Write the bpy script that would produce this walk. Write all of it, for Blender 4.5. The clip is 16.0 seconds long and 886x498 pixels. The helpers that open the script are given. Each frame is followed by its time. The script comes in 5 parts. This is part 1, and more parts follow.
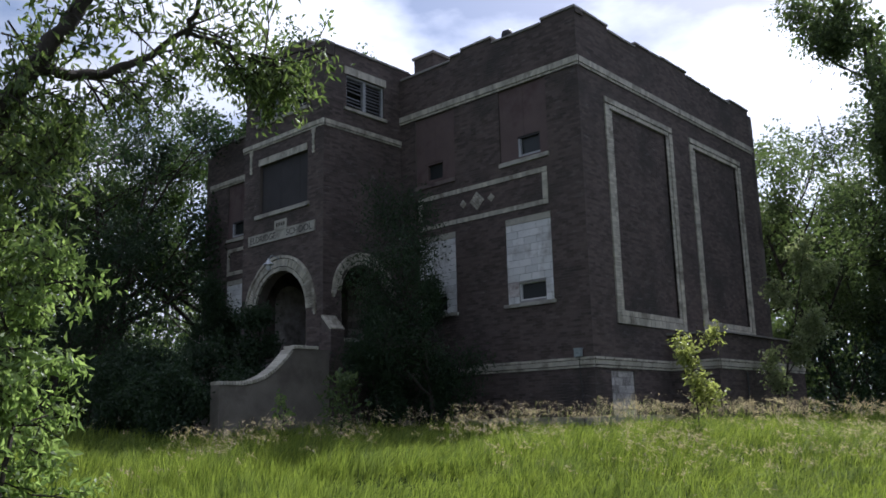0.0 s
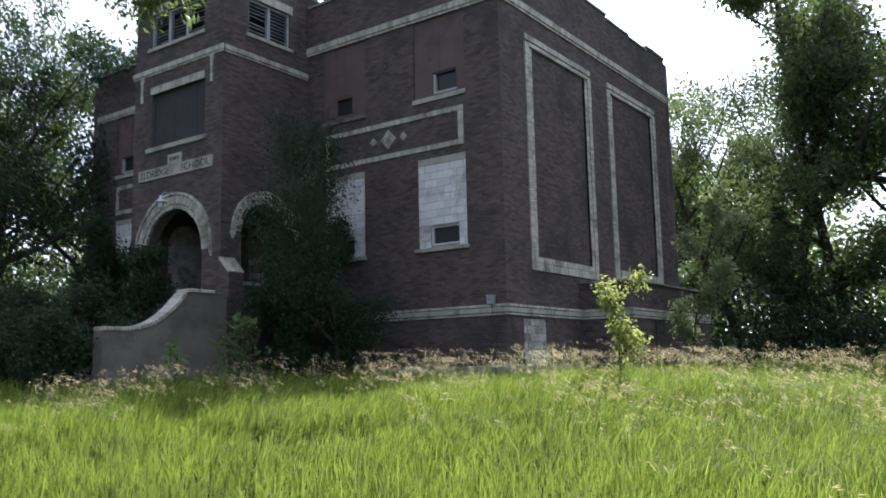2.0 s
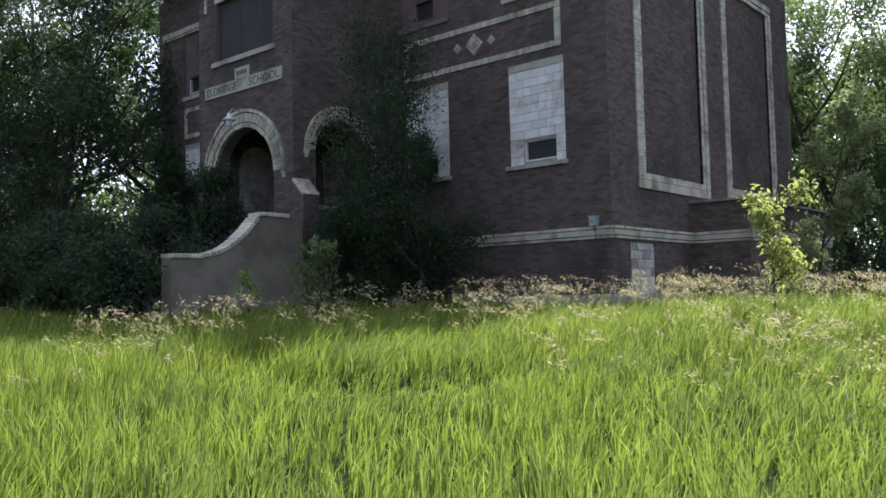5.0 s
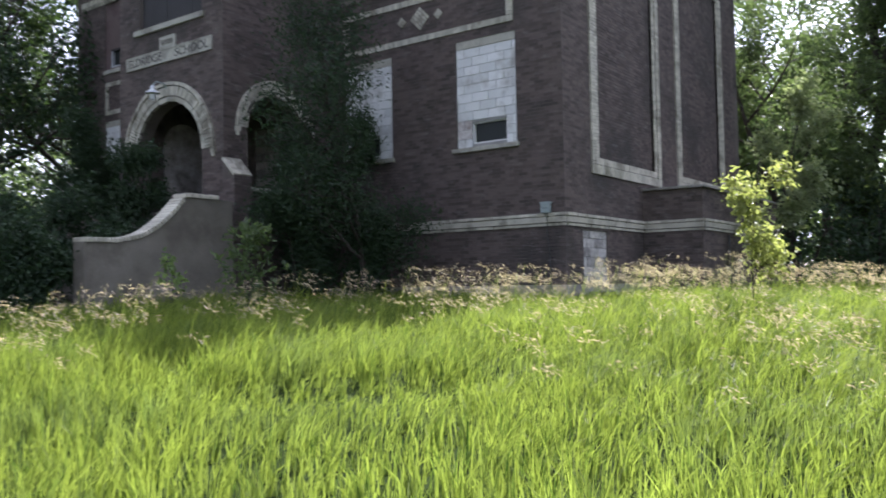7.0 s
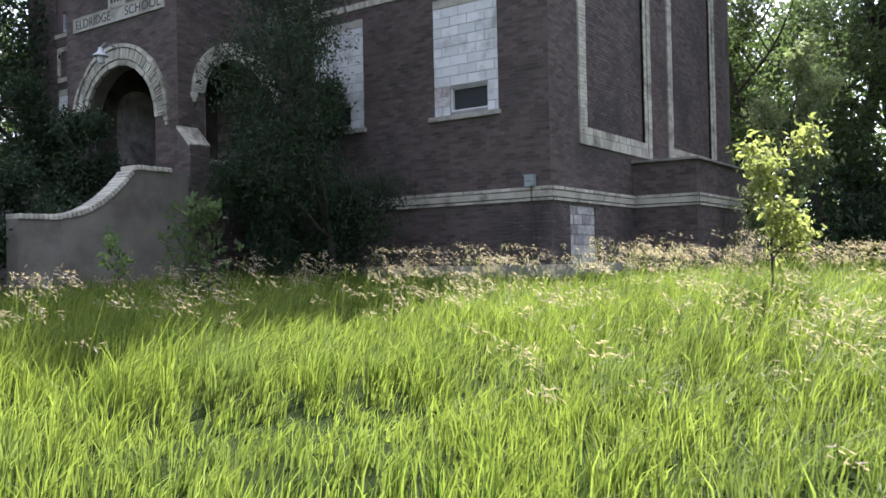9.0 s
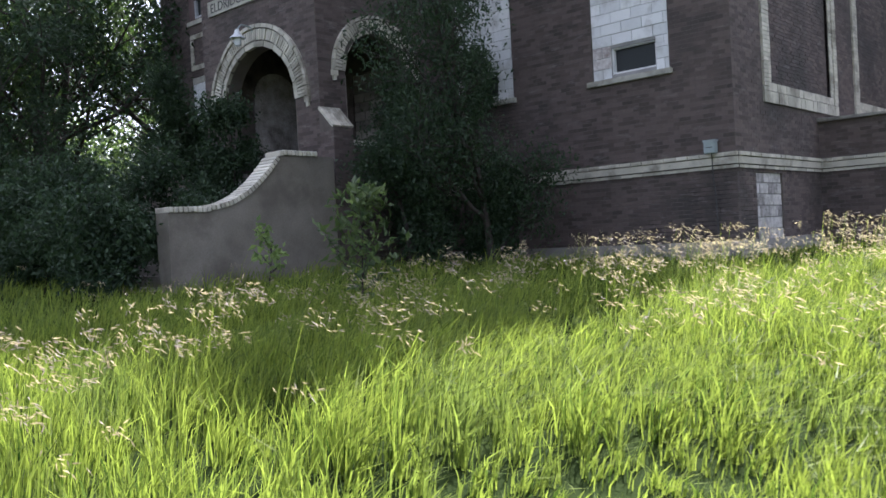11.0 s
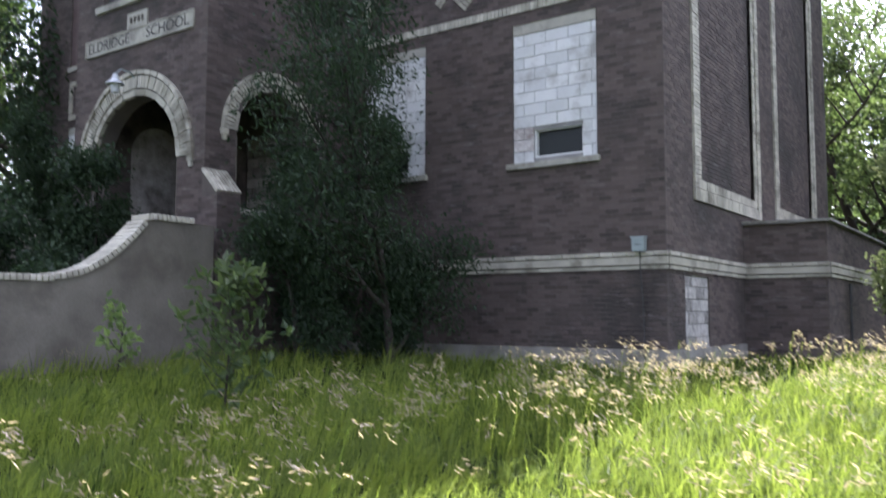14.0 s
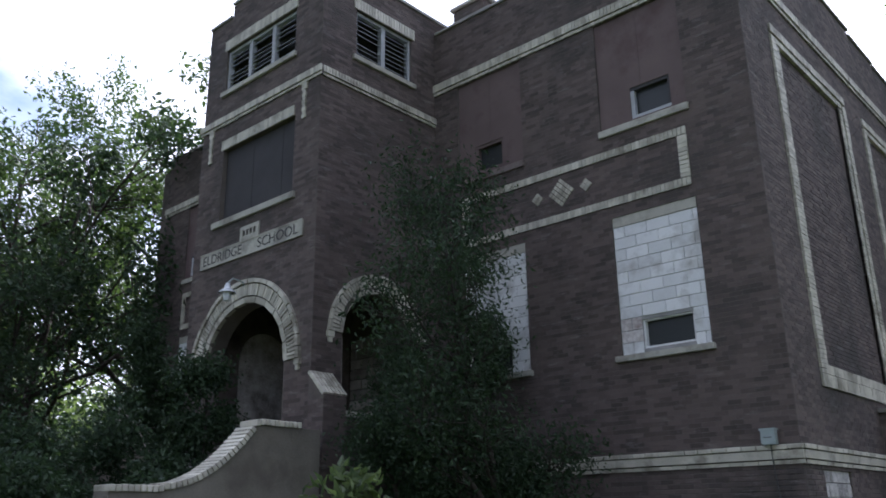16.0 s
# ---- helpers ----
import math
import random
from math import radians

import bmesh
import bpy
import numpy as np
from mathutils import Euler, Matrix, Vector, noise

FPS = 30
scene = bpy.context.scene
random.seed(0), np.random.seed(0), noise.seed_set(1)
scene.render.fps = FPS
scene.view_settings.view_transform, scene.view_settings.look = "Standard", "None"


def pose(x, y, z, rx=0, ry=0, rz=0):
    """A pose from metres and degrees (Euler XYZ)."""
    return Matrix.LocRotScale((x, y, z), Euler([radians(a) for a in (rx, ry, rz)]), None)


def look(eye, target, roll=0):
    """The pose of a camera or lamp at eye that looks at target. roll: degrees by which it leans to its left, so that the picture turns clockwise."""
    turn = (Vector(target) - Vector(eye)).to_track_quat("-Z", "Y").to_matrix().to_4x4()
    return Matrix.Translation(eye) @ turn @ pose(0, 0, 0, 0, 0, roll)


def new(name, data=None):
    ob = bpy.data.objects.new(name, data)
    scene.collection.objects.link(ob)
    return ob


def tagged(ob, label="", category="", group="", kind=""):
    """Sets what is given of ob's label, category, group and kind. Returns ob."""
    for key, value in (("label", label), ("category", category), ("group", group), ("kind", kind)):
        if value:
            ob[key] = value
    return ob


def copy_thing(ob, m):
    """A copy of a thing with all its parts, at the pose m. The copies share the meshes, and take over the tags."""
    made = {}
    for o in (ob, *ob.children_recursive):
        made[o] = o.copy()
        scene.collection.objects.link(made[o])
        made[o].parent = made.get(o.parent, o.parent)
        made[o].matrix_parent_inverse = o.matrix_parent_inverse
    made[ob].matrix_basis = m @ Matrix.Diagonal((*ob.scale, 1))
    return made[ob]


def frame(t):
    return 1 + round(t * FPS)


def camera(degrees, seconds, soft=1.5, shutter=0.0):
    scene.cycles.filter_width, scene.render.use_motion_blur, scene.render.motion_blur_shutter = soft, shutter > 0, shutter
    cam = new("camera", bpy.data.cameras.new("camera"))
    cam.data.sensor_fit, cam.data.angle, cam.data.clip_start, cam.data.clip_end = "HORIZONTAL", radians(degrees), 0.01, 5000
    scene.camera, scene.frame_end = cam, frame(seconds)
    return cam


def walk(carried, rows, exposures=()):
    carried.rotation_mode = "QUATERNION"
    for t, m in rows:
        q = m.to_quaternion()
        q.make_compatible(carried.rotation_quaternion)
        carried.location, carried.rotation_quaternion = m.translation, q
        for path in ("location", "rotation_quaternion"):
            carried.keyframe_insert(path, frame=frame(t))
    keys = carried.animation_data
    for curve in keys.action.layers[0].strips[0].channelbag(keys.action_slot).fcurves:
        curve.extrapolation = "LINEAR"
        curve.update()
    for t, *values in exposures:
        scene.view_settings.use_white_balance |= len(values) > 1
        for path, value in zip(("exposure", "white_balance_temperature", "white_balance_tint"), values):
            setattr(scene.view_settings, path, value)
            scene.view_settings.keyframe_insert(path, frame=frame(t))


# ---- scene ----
cam = camera(55.8, 16.0, 1.6, 0.35)
PATH = [
    (0, (11.012, -17.379, -1.392), (9.692, -15.931, -0.993), -1.3),
    (0.5, (10.904, -17.16, -1.44), (9.548, -15.737, -1.071), -1.1),
    (1, (10.645, -16.997, -1.468), (9.294, -15.564, -1.119), -1.7),
    (1.5, (10.434, -16.87, -1.448), (9.159, -15.366, -1.114), -2.1),
    (2, (10.182, -16.615, -1.39), (9.023, -15.008, -1.113), -1.2),
    (2.5, (10.061, -16.497, -1.379), (8.921, -14.869, -1.153), -0.7),
    (3, (9.751, -16.377, -1.356), (8.552, -14.795, -1.119), -1.3),
    (3.5, (9.384, -16.131, -1.354), (8.162, -14.559, -1.163), -1.4),
    (4, (9.096, -15.807, -1.37), (7.81, -14.279, -1.259), -1.5),
    (6.5, (7.93, -14.77, -1.372), (6.619, -13.264, -1.251), -1.2),
    (7, (7.719, -14.564, -1.357), (6.536, -12.953, -1.272), -1.0),
    (7.5, (7.416, -14.306, -1.343), (6.341, -12.62, -1.28), -1.6),
    (8, (7.29, -13.937, -1.343), (6.159, -12.288, -1.291), -1.6),
    (10.5, (5.996, -13.082, -1.113), (4.841, -11.449, -1.12), -0.7),
    (11, (5.563, -12.923, -1.096), (4.203, -11.457, -1.123), -3.1),
    (11.5, (5.365, -12.722, -1.135), (4.036, -11.228, -1.186), -2.4),
    (12, (5.261, -12.375, -1.109), (4.351, -10.595, -1.163), 1.6),
    (12.5, (5.181, -12.074, -1.06), (4.664, -10.144, -1.145), 3.5),
    (13, (4.916, -11.955, -0.947), (4.233, -10.078, -1.039), 2.1),
    (13.5, (4.668, -11.845, -0.919), (3.662, -10.116, -0.94), 0.9),
    (14, (4.389, -11.595, -0.916), (3.225, -9.976, -0.758), 0.2),
    (14.5, (4.221, -11.562, -0.885), (3.037, -9.994, -0.509), -0.2),
    (15, (4.152, -11.617, -0.907), (2.973, -10.081, -0.407), 0.1),
    (15.5, (4.112, -11.637, -0.924), (2.901, -10.151, -0.351), -0.4),
    (16, (4.101, -11.585, -0.881), (2.828, -10.17, -0.265), -0.8),
]
walk(cam, [(t, look(eye, target, roll)) for t, eye, target, roll in PATH],
     [(0, 0.45, 5700, 18), (1, 0.95, 5700, 18), (2.5, 1.25, 5700, 18), (3.5, 1.27, 5700, 18), (6.5, 1.42, 5700, 18), (7, 1.65, 5750, 20), (8, 1.72, 5750, 20),
      (10.5, 1.85, 5750, 20), (11.5, 1.85, 5750, 20), (12, 2.0, 5750, 20), (12.5, 1.52, 5750, 19), (13.5, 1.8, 5750, 20), (14, 2.15, 5800, 21), (14.5, 1.5, 5750, 19),
      (15, 1.72, 5750, 18), (15.5, 1.62, 5700, 18), (16, 1.4, 5700, 18)])


# ---- light ----
SUN_ELEV, SUN_AZ = radians(46.5), radians(-10)      # azimuth from +y towards +x
toward = Vector((math.sin(SUN_AZ) * math.cos(SUN_ELEV), math.cos(SUN_AZ) * math.cos(SUN_ELEV), math.sin(SUN_ELEV)))
sun = new("sun", bpy.data.lights.new("sun", "SUN"))
sun.data.energy, sun.data.angle, sun.data.color = 5.0, radians(0.6), (1.0, 0.95, 0.86)
sun.matrix_world = look(toward * 100, (0, 0, 0))

world = bpy.data.worlds.new("sky")
scene.world = world
world.use_nodes = True
wn, wl = world.node_tree.nodes, world.node_tree.links
wn.clear()
w_out, w_bg, w_sky = wn.new("ShaderNodeOutputWorld"), wn.new("ShaderNodeBackground"), wn.new("ShaderNodeTexSky")
w_sky.sky_type, w_sky.sun_disc, w_sky.sun_elevation, w_sky.sun_rotation = "NISHITA", False, SUN_ELEV, SUN_AZ
w_sky.air_density, w_sky.dust_density = 1.2, 1.5
w_co, w_noise, w_ramp, w_mix = wn.new("ShaderNodeTexCoord"), wn.new("ShaderNodeTexNoise"), wn.new("ShaderNodeValToRGB"), wn.new("ShaderNodeMix")
w_map = wn.new("ShaderNodeMapping")
w_map.inputs["Scale"].default_value = (1, 1, 2.2)
w_noise.inputs["Scale"].default_value, w_noise.inputs["Detail"].default_value = 3.2, 8
w_ramp.color_ramp.elements[0].position, w_ramp.color_ramp.elements[1].position = 0.37, 0.57
w_mix.data_type = "RGBA"
# clouds are brightest around the sun
w_dot, w_pow, w_lum, w_tint = wn.new("ShaderNodeVectorMath"), wn.new("ShaderNodeMath"), wn.new("ShaderNodeMath"), wn.new("ShaderNodeMix")
w_dot.operation, w_pow.operation, w_lum.operation = "DOT_PRODUCT", "POWER", "MULTIPLY_ADD"
w_dot.inputs[1].default_value = toward
w_pow.use_clamp, w_pow.inputs[1].default_value = True, 2.4
w_lum.inputs[1].default_value, w_lum.inputs[2].default_value = 21.0, 5.4
w_tint.data_type, w_tint.blend_type = "RGBA", "MULTIPLY"
w_tint.inputs["Factor"].default_value, w_tint.inputs["B"].default_value = 1.0, (0.97, 0.99, 1.03, 1)
wl.new(w_co.outputs["Generated"], w_dot.inputs[0])
w_max = wn.new("ShaderNodeMath")
w_max.operation, w_max.inputs[1].default_value = "MAXIMUM", 0.0
wl.new(w_dot.outputs["Value"], w_max.inputs[0])
wl.new(w_max.outputs[0], w_pow.inputs[0])
wl.new(w_pow.outputs[0], w_lum.inputs[0])
wl.new(w_lum.outputs[0], w_tint.inputs["A"])
wl.new(w_tint.outputs["Result"], w_mix.inputs["B"])
wl.new(w_co.outputs["Generated"], w_map.inputs["Vector"])
wl.new(w_map.outputs["Vector"], w_noise.inputs["Vector"])
wl.new(w_noise.outputs["Fac"], w_ramp.inputs["Fac"])
wl.new(w_ramp.outputs["Color"], w_mix.inputs["Factor"])
w_blue = wn.new("ShaderNodeMix")
w_blue.data_type, w_blue.blend_type = "RGBA", "MULTIPLY"
w_blue.inputs["Factor"].default_value, w_blue.inputs["B"].default_value = 1.0, (1.25, 1.22, 1.18, 1)
wl.new(w_sky.outputs["Color"], w_blue.inputs["A"])
wl.new(w_blue.outputs["Result"], w_mix.inputs["A"])
wl.new(w_mix.outputs["Result"], w_bg.inputs["Color"])
wl.new(w_bg.outputs["Background"], w_out.inputs["Surface"])
w_bg.inputs["Strength"].default_value = 0.06


# ---- materials ----
def material(name, dark, light, scale=6.0, rough=0.85, bump=0.15, fine=60.0, metal=0.0, random_by="", spread=0.5,
             stain=None, stain_scale=1.0, translucent=0.0, spec=0.4, flecks=None):
    """Principled surface whose colour runs from dark to light by coarse and fine noise, or by a random value of each piece."""
    m = bpy.data.materials.new(name)
    m.use_nodes = True
    n, l = m.node_tree.nodes, m.node_tree.links
    b = n["Principled BSDF"]
    b.inputs["Roughness"].default_value, b.inputs["Metallic"].default_value = rough, metal
    b.inputs["Specular IOR Level"].default_value = spec
    co = n.new("ShaderNodeTexCoord")
    geo = n.new("ShaderNodeNewGeometry")
    coarse, grain = n.new("ShaderNodeTexNoise"), n.new("ShaderNodeTexNoise")
    for tex, sc in ((coarse, scale), (grain, fine)):
        tex.inputs["Scale"].default_value, tex.inputs["Detail"].default_value = sc, 5
        l.new(geo.outputs["Position"], tex.inputs["Vector"])
    add = n.new("ShaderNodeMath")
    add.operation = "MULTIPLY_ADD"
    add.inputs[1].default_value = 0.35
    l.new(grain.outputs["Fac"], add.inputs[0])
    if random_by:
        part_of = n.new("ShaderNodeMath")
        part_of.operation = "MULTIPLY_ADD"
        part_of.inputs[1].default_value = spread
        if random_by == "object":
            info = n.new("ShaderNodeObjectInfo")
            l.new(info.outputs["Random"], part_of.inputs[0])
        else:
            l.new(geo.outputs["Random Per Island"], part_of.inputs[0])
        half = n.new("ShaderNodeMath")
        half.operation = "MULTIPLY"
        half.inputs[1].default_value = 0.65 - spread * 0.5
        l.new(coarse.outputs["Fac"], half.inputs[0])
        l.new(half.outputs[0], part_of.inputs[2])
        l.new(part_of.outputs[0], add.inputs[2])
    else:
        half = n.new("ShaderNodeMath")
        half.operation = "MULTIPLY"
        half.inputs[1].default_value = 0.65
        l.new(coarse.outputs["Fac"], half.inputs[0])
        l.new(half.outputs[0], add.inputs[2])
    ramp = n.new("ShaderNodeValToRGB")
    ramp.color_ramp.elements[0].position, ramp.color_ramp.elements[1].position = 0.28, 0.72
    ramp.color_ramp.elements[0].color, ramp.color_ramp.elements[1].color = (*dark, 1), (*light, 1)
    l.new(add.outputs[0], ramp.inputs["Fac"])
    colour = ramp.outputs["Color"]
    if stain:
        st, sr, mx = n.new("ShaderNodeTexNoise"), n.new("ShaderNodeValToRGB"), n.new("ShaderNodeMix")
        st.inputs["Scale"].default_value, st.inputs["Detail"].default_value = stain_scale, 7
        st.inputs["Roughness"].default_value = 0.65
        sr.color_ramp.elements[0].position, sr.color_ramp.elements[1].position = 0.5, 0.66
        mx.data_type = "RGBA"
        mx.inputs["B"].default_value = (*stain, 1)
        l.new(geo.outputs["Position"], st.inputs["Vector"])
        l.new(st.outputs["Fac"], sr.inputs["Fac"])
        l.new(sr.outputs["Color"], mx.inputs["Factor"])
        l.new(colour, mx.inputs["A"])
        colour = mx.outputs["Result"]
    if flecks:
        stretch, ft, fr, fm = n.new("ShaderNodeVectorMath"), n.new("ShaderNodeTexNoise"), n.new("ShaderNodeValToRGB"), n.new("ShaderNodeMix")
        stretch.operation, stretch.inputs[1].default_value = "MULTIPLY", (2.2, 2.2, 9.0)
        ft.inputs["Scale"].default_value, ft.inputs["Detail"].default_value, ft.inputs["Roughness"].default_value = 1.0, 8, 0.75
        fr.color_ramp.elements[0].position, fr.color_ramp.elements[1].position = 0.56, 0.74
        fm.data_type, fm.inputs["B"].default_value = "RGBA", (*flecks, 1)
        l.new(geo.outputs["Position"], stretch.inputs[0])
        l.new(stretch.outputs["Vector"], ft.inputs["Vector"])
        l.new(ft.outputs["Fac"], fr.inputs["Fac"])
        l.new(fr.outputs["Color"], fm.inputs["Factor"])
        l.new(colour, fm.inputs["A"])
        colour = fm.outputs["Result"]
    l.new(colour, b.inputs["Base Color"])
    if bump:
        bp = n.new("ShaderNodeBump")
        bp.inputs["Strength"].default_value, bp.inputs["Distance"].default_value = bump, 0.02
        l.new(add.outputs[0], bp.inputs["Height"])
        l.new(bp.outputs["Normal"], b.inputs["Normal"])
    if translucent:
        tr, mixs = n.new("ShaderNodeBsdfTranslucent"), n.new("ShaderNodeMixShader")
        gain = n.new("ShaderNodeMix")
        gain.data_type, gain.blend_type = "RGBA", "MULTIPLY"
        gain.inputs["Factor"].default_value = 1
        gain.inputs["B"].default_value = (1.6, 1.68, 1.0, 1)
        l.new(colour, gain.inputs["A"])
        l.new(gain.outputs["Result"], tr.inputs["Color"])
        mixs.inputs["Fac"].default_value = translucent
        l.new(b.outputs["BSDF"], mixs.inputs[1])
        l.new(tr.outputs["BSDF"], mixs.inputs[2])
        l.new(mixs.outputs["Shader"], n["Material Output"].inputs["Surface"])
    return m


BRICK = material("dark_brick", (0.042, 0.035, 0.033), (0.138, 0.106, 0.096), 1.3, 0.85, 0.3, 90, random_by="island", spread=0.34,
                 stain=(0.06, 0.052, 0.048), stain_scale=0.5, flecks=(0.22, 0.195, 0.185))
BRICK_PIECE = material("dark_brick_piece", (0.042, 0.035, 0.033), (0.138, 0.106, 0.096), 1.3, 0.85, 0.3, 90, random_by="object",
                       spread=0.34, stain=(0.06, 0.052, 0.048), stain_scale=0.5, flecks=(0.22, 0.195, 0.185))
MORTAR = material("mortar", (0.085, 0.072, 0.064), (0.18, 0.152, 0.135), 2.0, 0.95, 0.3, 120, stain=(0.03, 0.025, 0.024), stain_scale=0.6)
PALE = material("pale_glazed_brick", (0.3, 0.28, 0.225), (0.62, 0.585, 0.49), 3.0, 0.6, 0.15, 80, random_by="island", spread=0.34,
                stain=(0.22, 0.20, 0.155), stain_scale=1.7)
PALE_PIECE = material("pale_glazed_brick_piece", (0.3, 0.28, 0.225), (0.62, 0.585, 0.49), 3.0, 0.6, 0.15, 80, random_by="object",
                      spread=0.36, stain=(0.22, 0.20, 0.155), stain_scale=1.7)
PALE_JOINT = material("pale_joint", (0.045, 0.04, 0.034), (0.11, 0.1, 0.085), 4.0, 0.95, 0.2, 90)
STONE = material("cut_stone", (0.34, 0.32, 0.27), (0.55, 0.53, 0.46), 4.0, 0.8, 0.2, 70, stain=(0.2, 0.185, 0.16), stain_scale=1.5)
COPING = material("weathered_coping", (0.2, 0.19, 0.18), (0.42, 0.4, 0.37), 3.0, 0.85, 0.3, 60)
BLOCK = material("white_painted_block", (0.62, 0.63, 0.63), (0.82, 0.82, 0.82), 2.5, 0.75, 0.25, 60, random_by="object", spread=0.4,
                 stain=(0.42, 0.405, 0.385), stain_scale=1.3)
PEELED = material("peeling_block", (0.2, 0.13, 0.115), (0.72, 0.69, 0.67), 14.0, 0.9, 0.4, 45, random_by="object", spread=0.2)
BLOCK_JOINT = material("block_joint", (0.2, 0.195, 0.19), (0.42, 0.41, 0.4), 4, 0.9, 0.2, 70)
# patchy doorway blocks, toned down to carry the shade of the porch
SHADED_BLOCK = material("shade_toned_porch_block", (0.06, 0.05, 0.045), (0.3, 0.27, 0.24), 3.0, 0.95, 0.35, 40, random_by="object", spread=0.3)
GREYBLOCK = material("smeared_block", (0.07, 0.06, 0.055), (0.6, 0.57, 0.54), 11.0, 0.9, 0.35, 40, random_by="object", spread=0.3)
SMEARED = material("smeared_plaster", (0.07, 0.06, 0.05), (0.5, 0.46, 0.42), 4.0, 0.95, 0.3, 30)
STUCCO = material("mauve_board", (0.112, 0.081, 0.078), (0.16, 0.118, 0.112), 1.5, 0.85, 0.1, 90, stain=(0.09, 0.055, 0.055), stain_scale=0.9)
PAINTED = material("overpainted_stone", (0.13, 0.1, 0.095), (0.24, 0.2, 0.185), 3.0, 0.85, 0.2, 60, stain=(0.1, 0.075, 0.07), stain_scale=1.6)
SLATE = material("dark_board", (0.036, 0.034, 0.036), (0.064, 0.06, 0.062), 1.4, 0.8, 0.1, 60)
PLASTER = material("grey_plaster", (0.12, 0.107, 0.088), (0.25, 0.228, 0.19), 1.8, 0.95, 0.3, 50, stain=(0.13, 0.115, 0.095), stain_scale=1.1)
# peeling plaster; the porch's inner shade is put into its dark colour
PORCH = material("shade_toned_peeling_plaster", (0.035, 0.028, 0.025), (0.15, 0.125, 0.11), 3.2, 0.95, 0.3, 40, stain=(0.03, 0.024, 0.022), stain_scale=1.8)
CONCRETE = material("old_concrete", (0.2, 0.19, 0.17), (0.38, 0.36, 0.33), 3, 0.95, 0.35, 50, stain=(0.13, 0.12, 0.1), stain_scale=1.3)
WOOD = material("grey_painted_wood", (0.3, 0.31, 0.33), (0.5, 0.51, 0.53), 5, 0.7, 0.2, 70)
LOUVRE = material("louvre_board", (0.14, 0.145, 0.155), (0.27, 0.28, 0.3), 5, 0.75, 0.2, 70, random_by="object", spread=0.3)
SHEDWOOD = material("weathered_board", (0.04, 0.038, 0.038), (0.1, 0.095, 0.095), 6, 0.85, 0.3, 60, random_by="object", spread=0.4)
WHITE = material("white_window_paint", (0.66, 0.67, 0.66), (0.8, 0.8, 0.79), 5, 0.6, 0.1, 70)
METAL = material("galvanised_metal", (0.27, 0.32, 0.32), (0.4, 0.45, 0.45), 5, 0.5, 0.05, 80, metal=0.3)
SHADE = material("enamel_lamp_shade", (0.5, 0.52, 0.55), (0.75, 0.77, 0.8), 6, 0.35, 0.05, 60)
DARKMETAL = material("dark_metal", (0.05, 0.05, 0.05), (0.1, 0.1, 0.1), 6, 0.6, 0.1, 60, metal=0.5)
ROOF = material("tar_roof", (0.03, 0.03, 0.03), (0.07, 0.07, 0.07), 3, 0.95, 0.2, 60)
# soil kept very dark: the shade between grass blades is in its colour
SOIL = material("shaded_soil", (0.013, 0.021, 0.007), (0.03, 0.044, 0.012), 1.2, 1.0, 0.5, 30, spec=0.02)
BARK = material("rough_bark", (0.022, 0.018, 0.015), (0.075, 0.063, 0.052), 9, 0.95, 0.8, 60)
DEADWOOD = material("dead_twig", (0.16, 0.14, 0.12), (0.32, 0.29, 0.25), 9, 0.9, 0.3, 60)
GRASS = material("grass_blade", (0.016, 0.043, 0.009), (0.198, 0.242, 0.053), 0.8, 0.55, 0, 9, random_by="island", spread=0.65,
                 stain=(0.115, 0.15, 0.05), stain_scale=0.9, translucent=0.5, spec=0.14)
SEED = material("dry_seed_head", (0.18, 0.14, 0.118), (0.39, 0.315, 0.265), 2, 0.6, 0, 30, random_by="island", spread=0.5, translucent=0.45)
LEAF = material("green_leaf", (0.04, 0.068, 0.031), (0.105, 0.14, 0.064), 0.7, 0.5, 0, 9, random_by="island", spread=0.5, translucent=0.5)
LEAF_MID = material("wood_leaf", (0.022, 0.045, 0.018), (0.066, 0.102, 0.038), 0.7, 0.5, 0, 9, random_by="island", spread=0.5, translucent=0.4)
LEAF_ASH = material("ash_leaf", (0.036, 0.066, 0.024), (0.14, 0.185, 0.07), 0.7, 0.48, 0, 9, random_by="island", spread=0.65, translucent=0.42)
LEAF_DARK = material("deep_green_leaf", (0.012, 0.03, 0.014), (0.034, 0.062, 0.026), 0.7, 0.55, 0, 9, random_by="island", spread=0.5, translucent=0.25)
LEAF_LIME = material("yellow_green_leaf", (0.13, 0.155, 0.045), (0.28, 0.295, 0.12), 1.5, 0.5, 0, 9, random_by="island", spread=0.5, translucent=0.5)
LEAF_LIGHT = material("light_green_leaf", (0.075, 0.122, 0.046), (0.215, 0.285, 0.118), 1.5, 0.42, 0, 9, random_by="island", spread=0.6, translucent=0.58)
LEAF_GREY = material("grey_green_leaf", (0.1, 0.135, 0.07), (0.25, 0.28, 0.17), 1.5, 0.5, 0, 9, random_by="island", spread=0.5, translucent=0.5)

GLASS = bpy.data.materials.new("dusty_glass")
GLASS.use_nodes = True
g_b = GLASS.node_tree.nodes["Principled BSDF"]
g_b.inputs["Base Color"].default_value = (0.02, 0.024, 0.024, 1)
g_b.inputs["Specular IOR Level"].default_value = 0.5
g_b.inputs["Roughness"].default_value, g_b.inputs["IOR"].default_value = 0.12, 1.5
g_n, g_r = GLASS.node_tree.nodes.new("ShaderNodeTexNoise"), GLASS.node_tree.nodes.new("ShaderNodeMapRange")
g_n.inputs["Scale"].default_value = 7
g_r.inputs["To Min"].default_value, g_r.inputs["To Max"].default_value = 0.2, 0.6
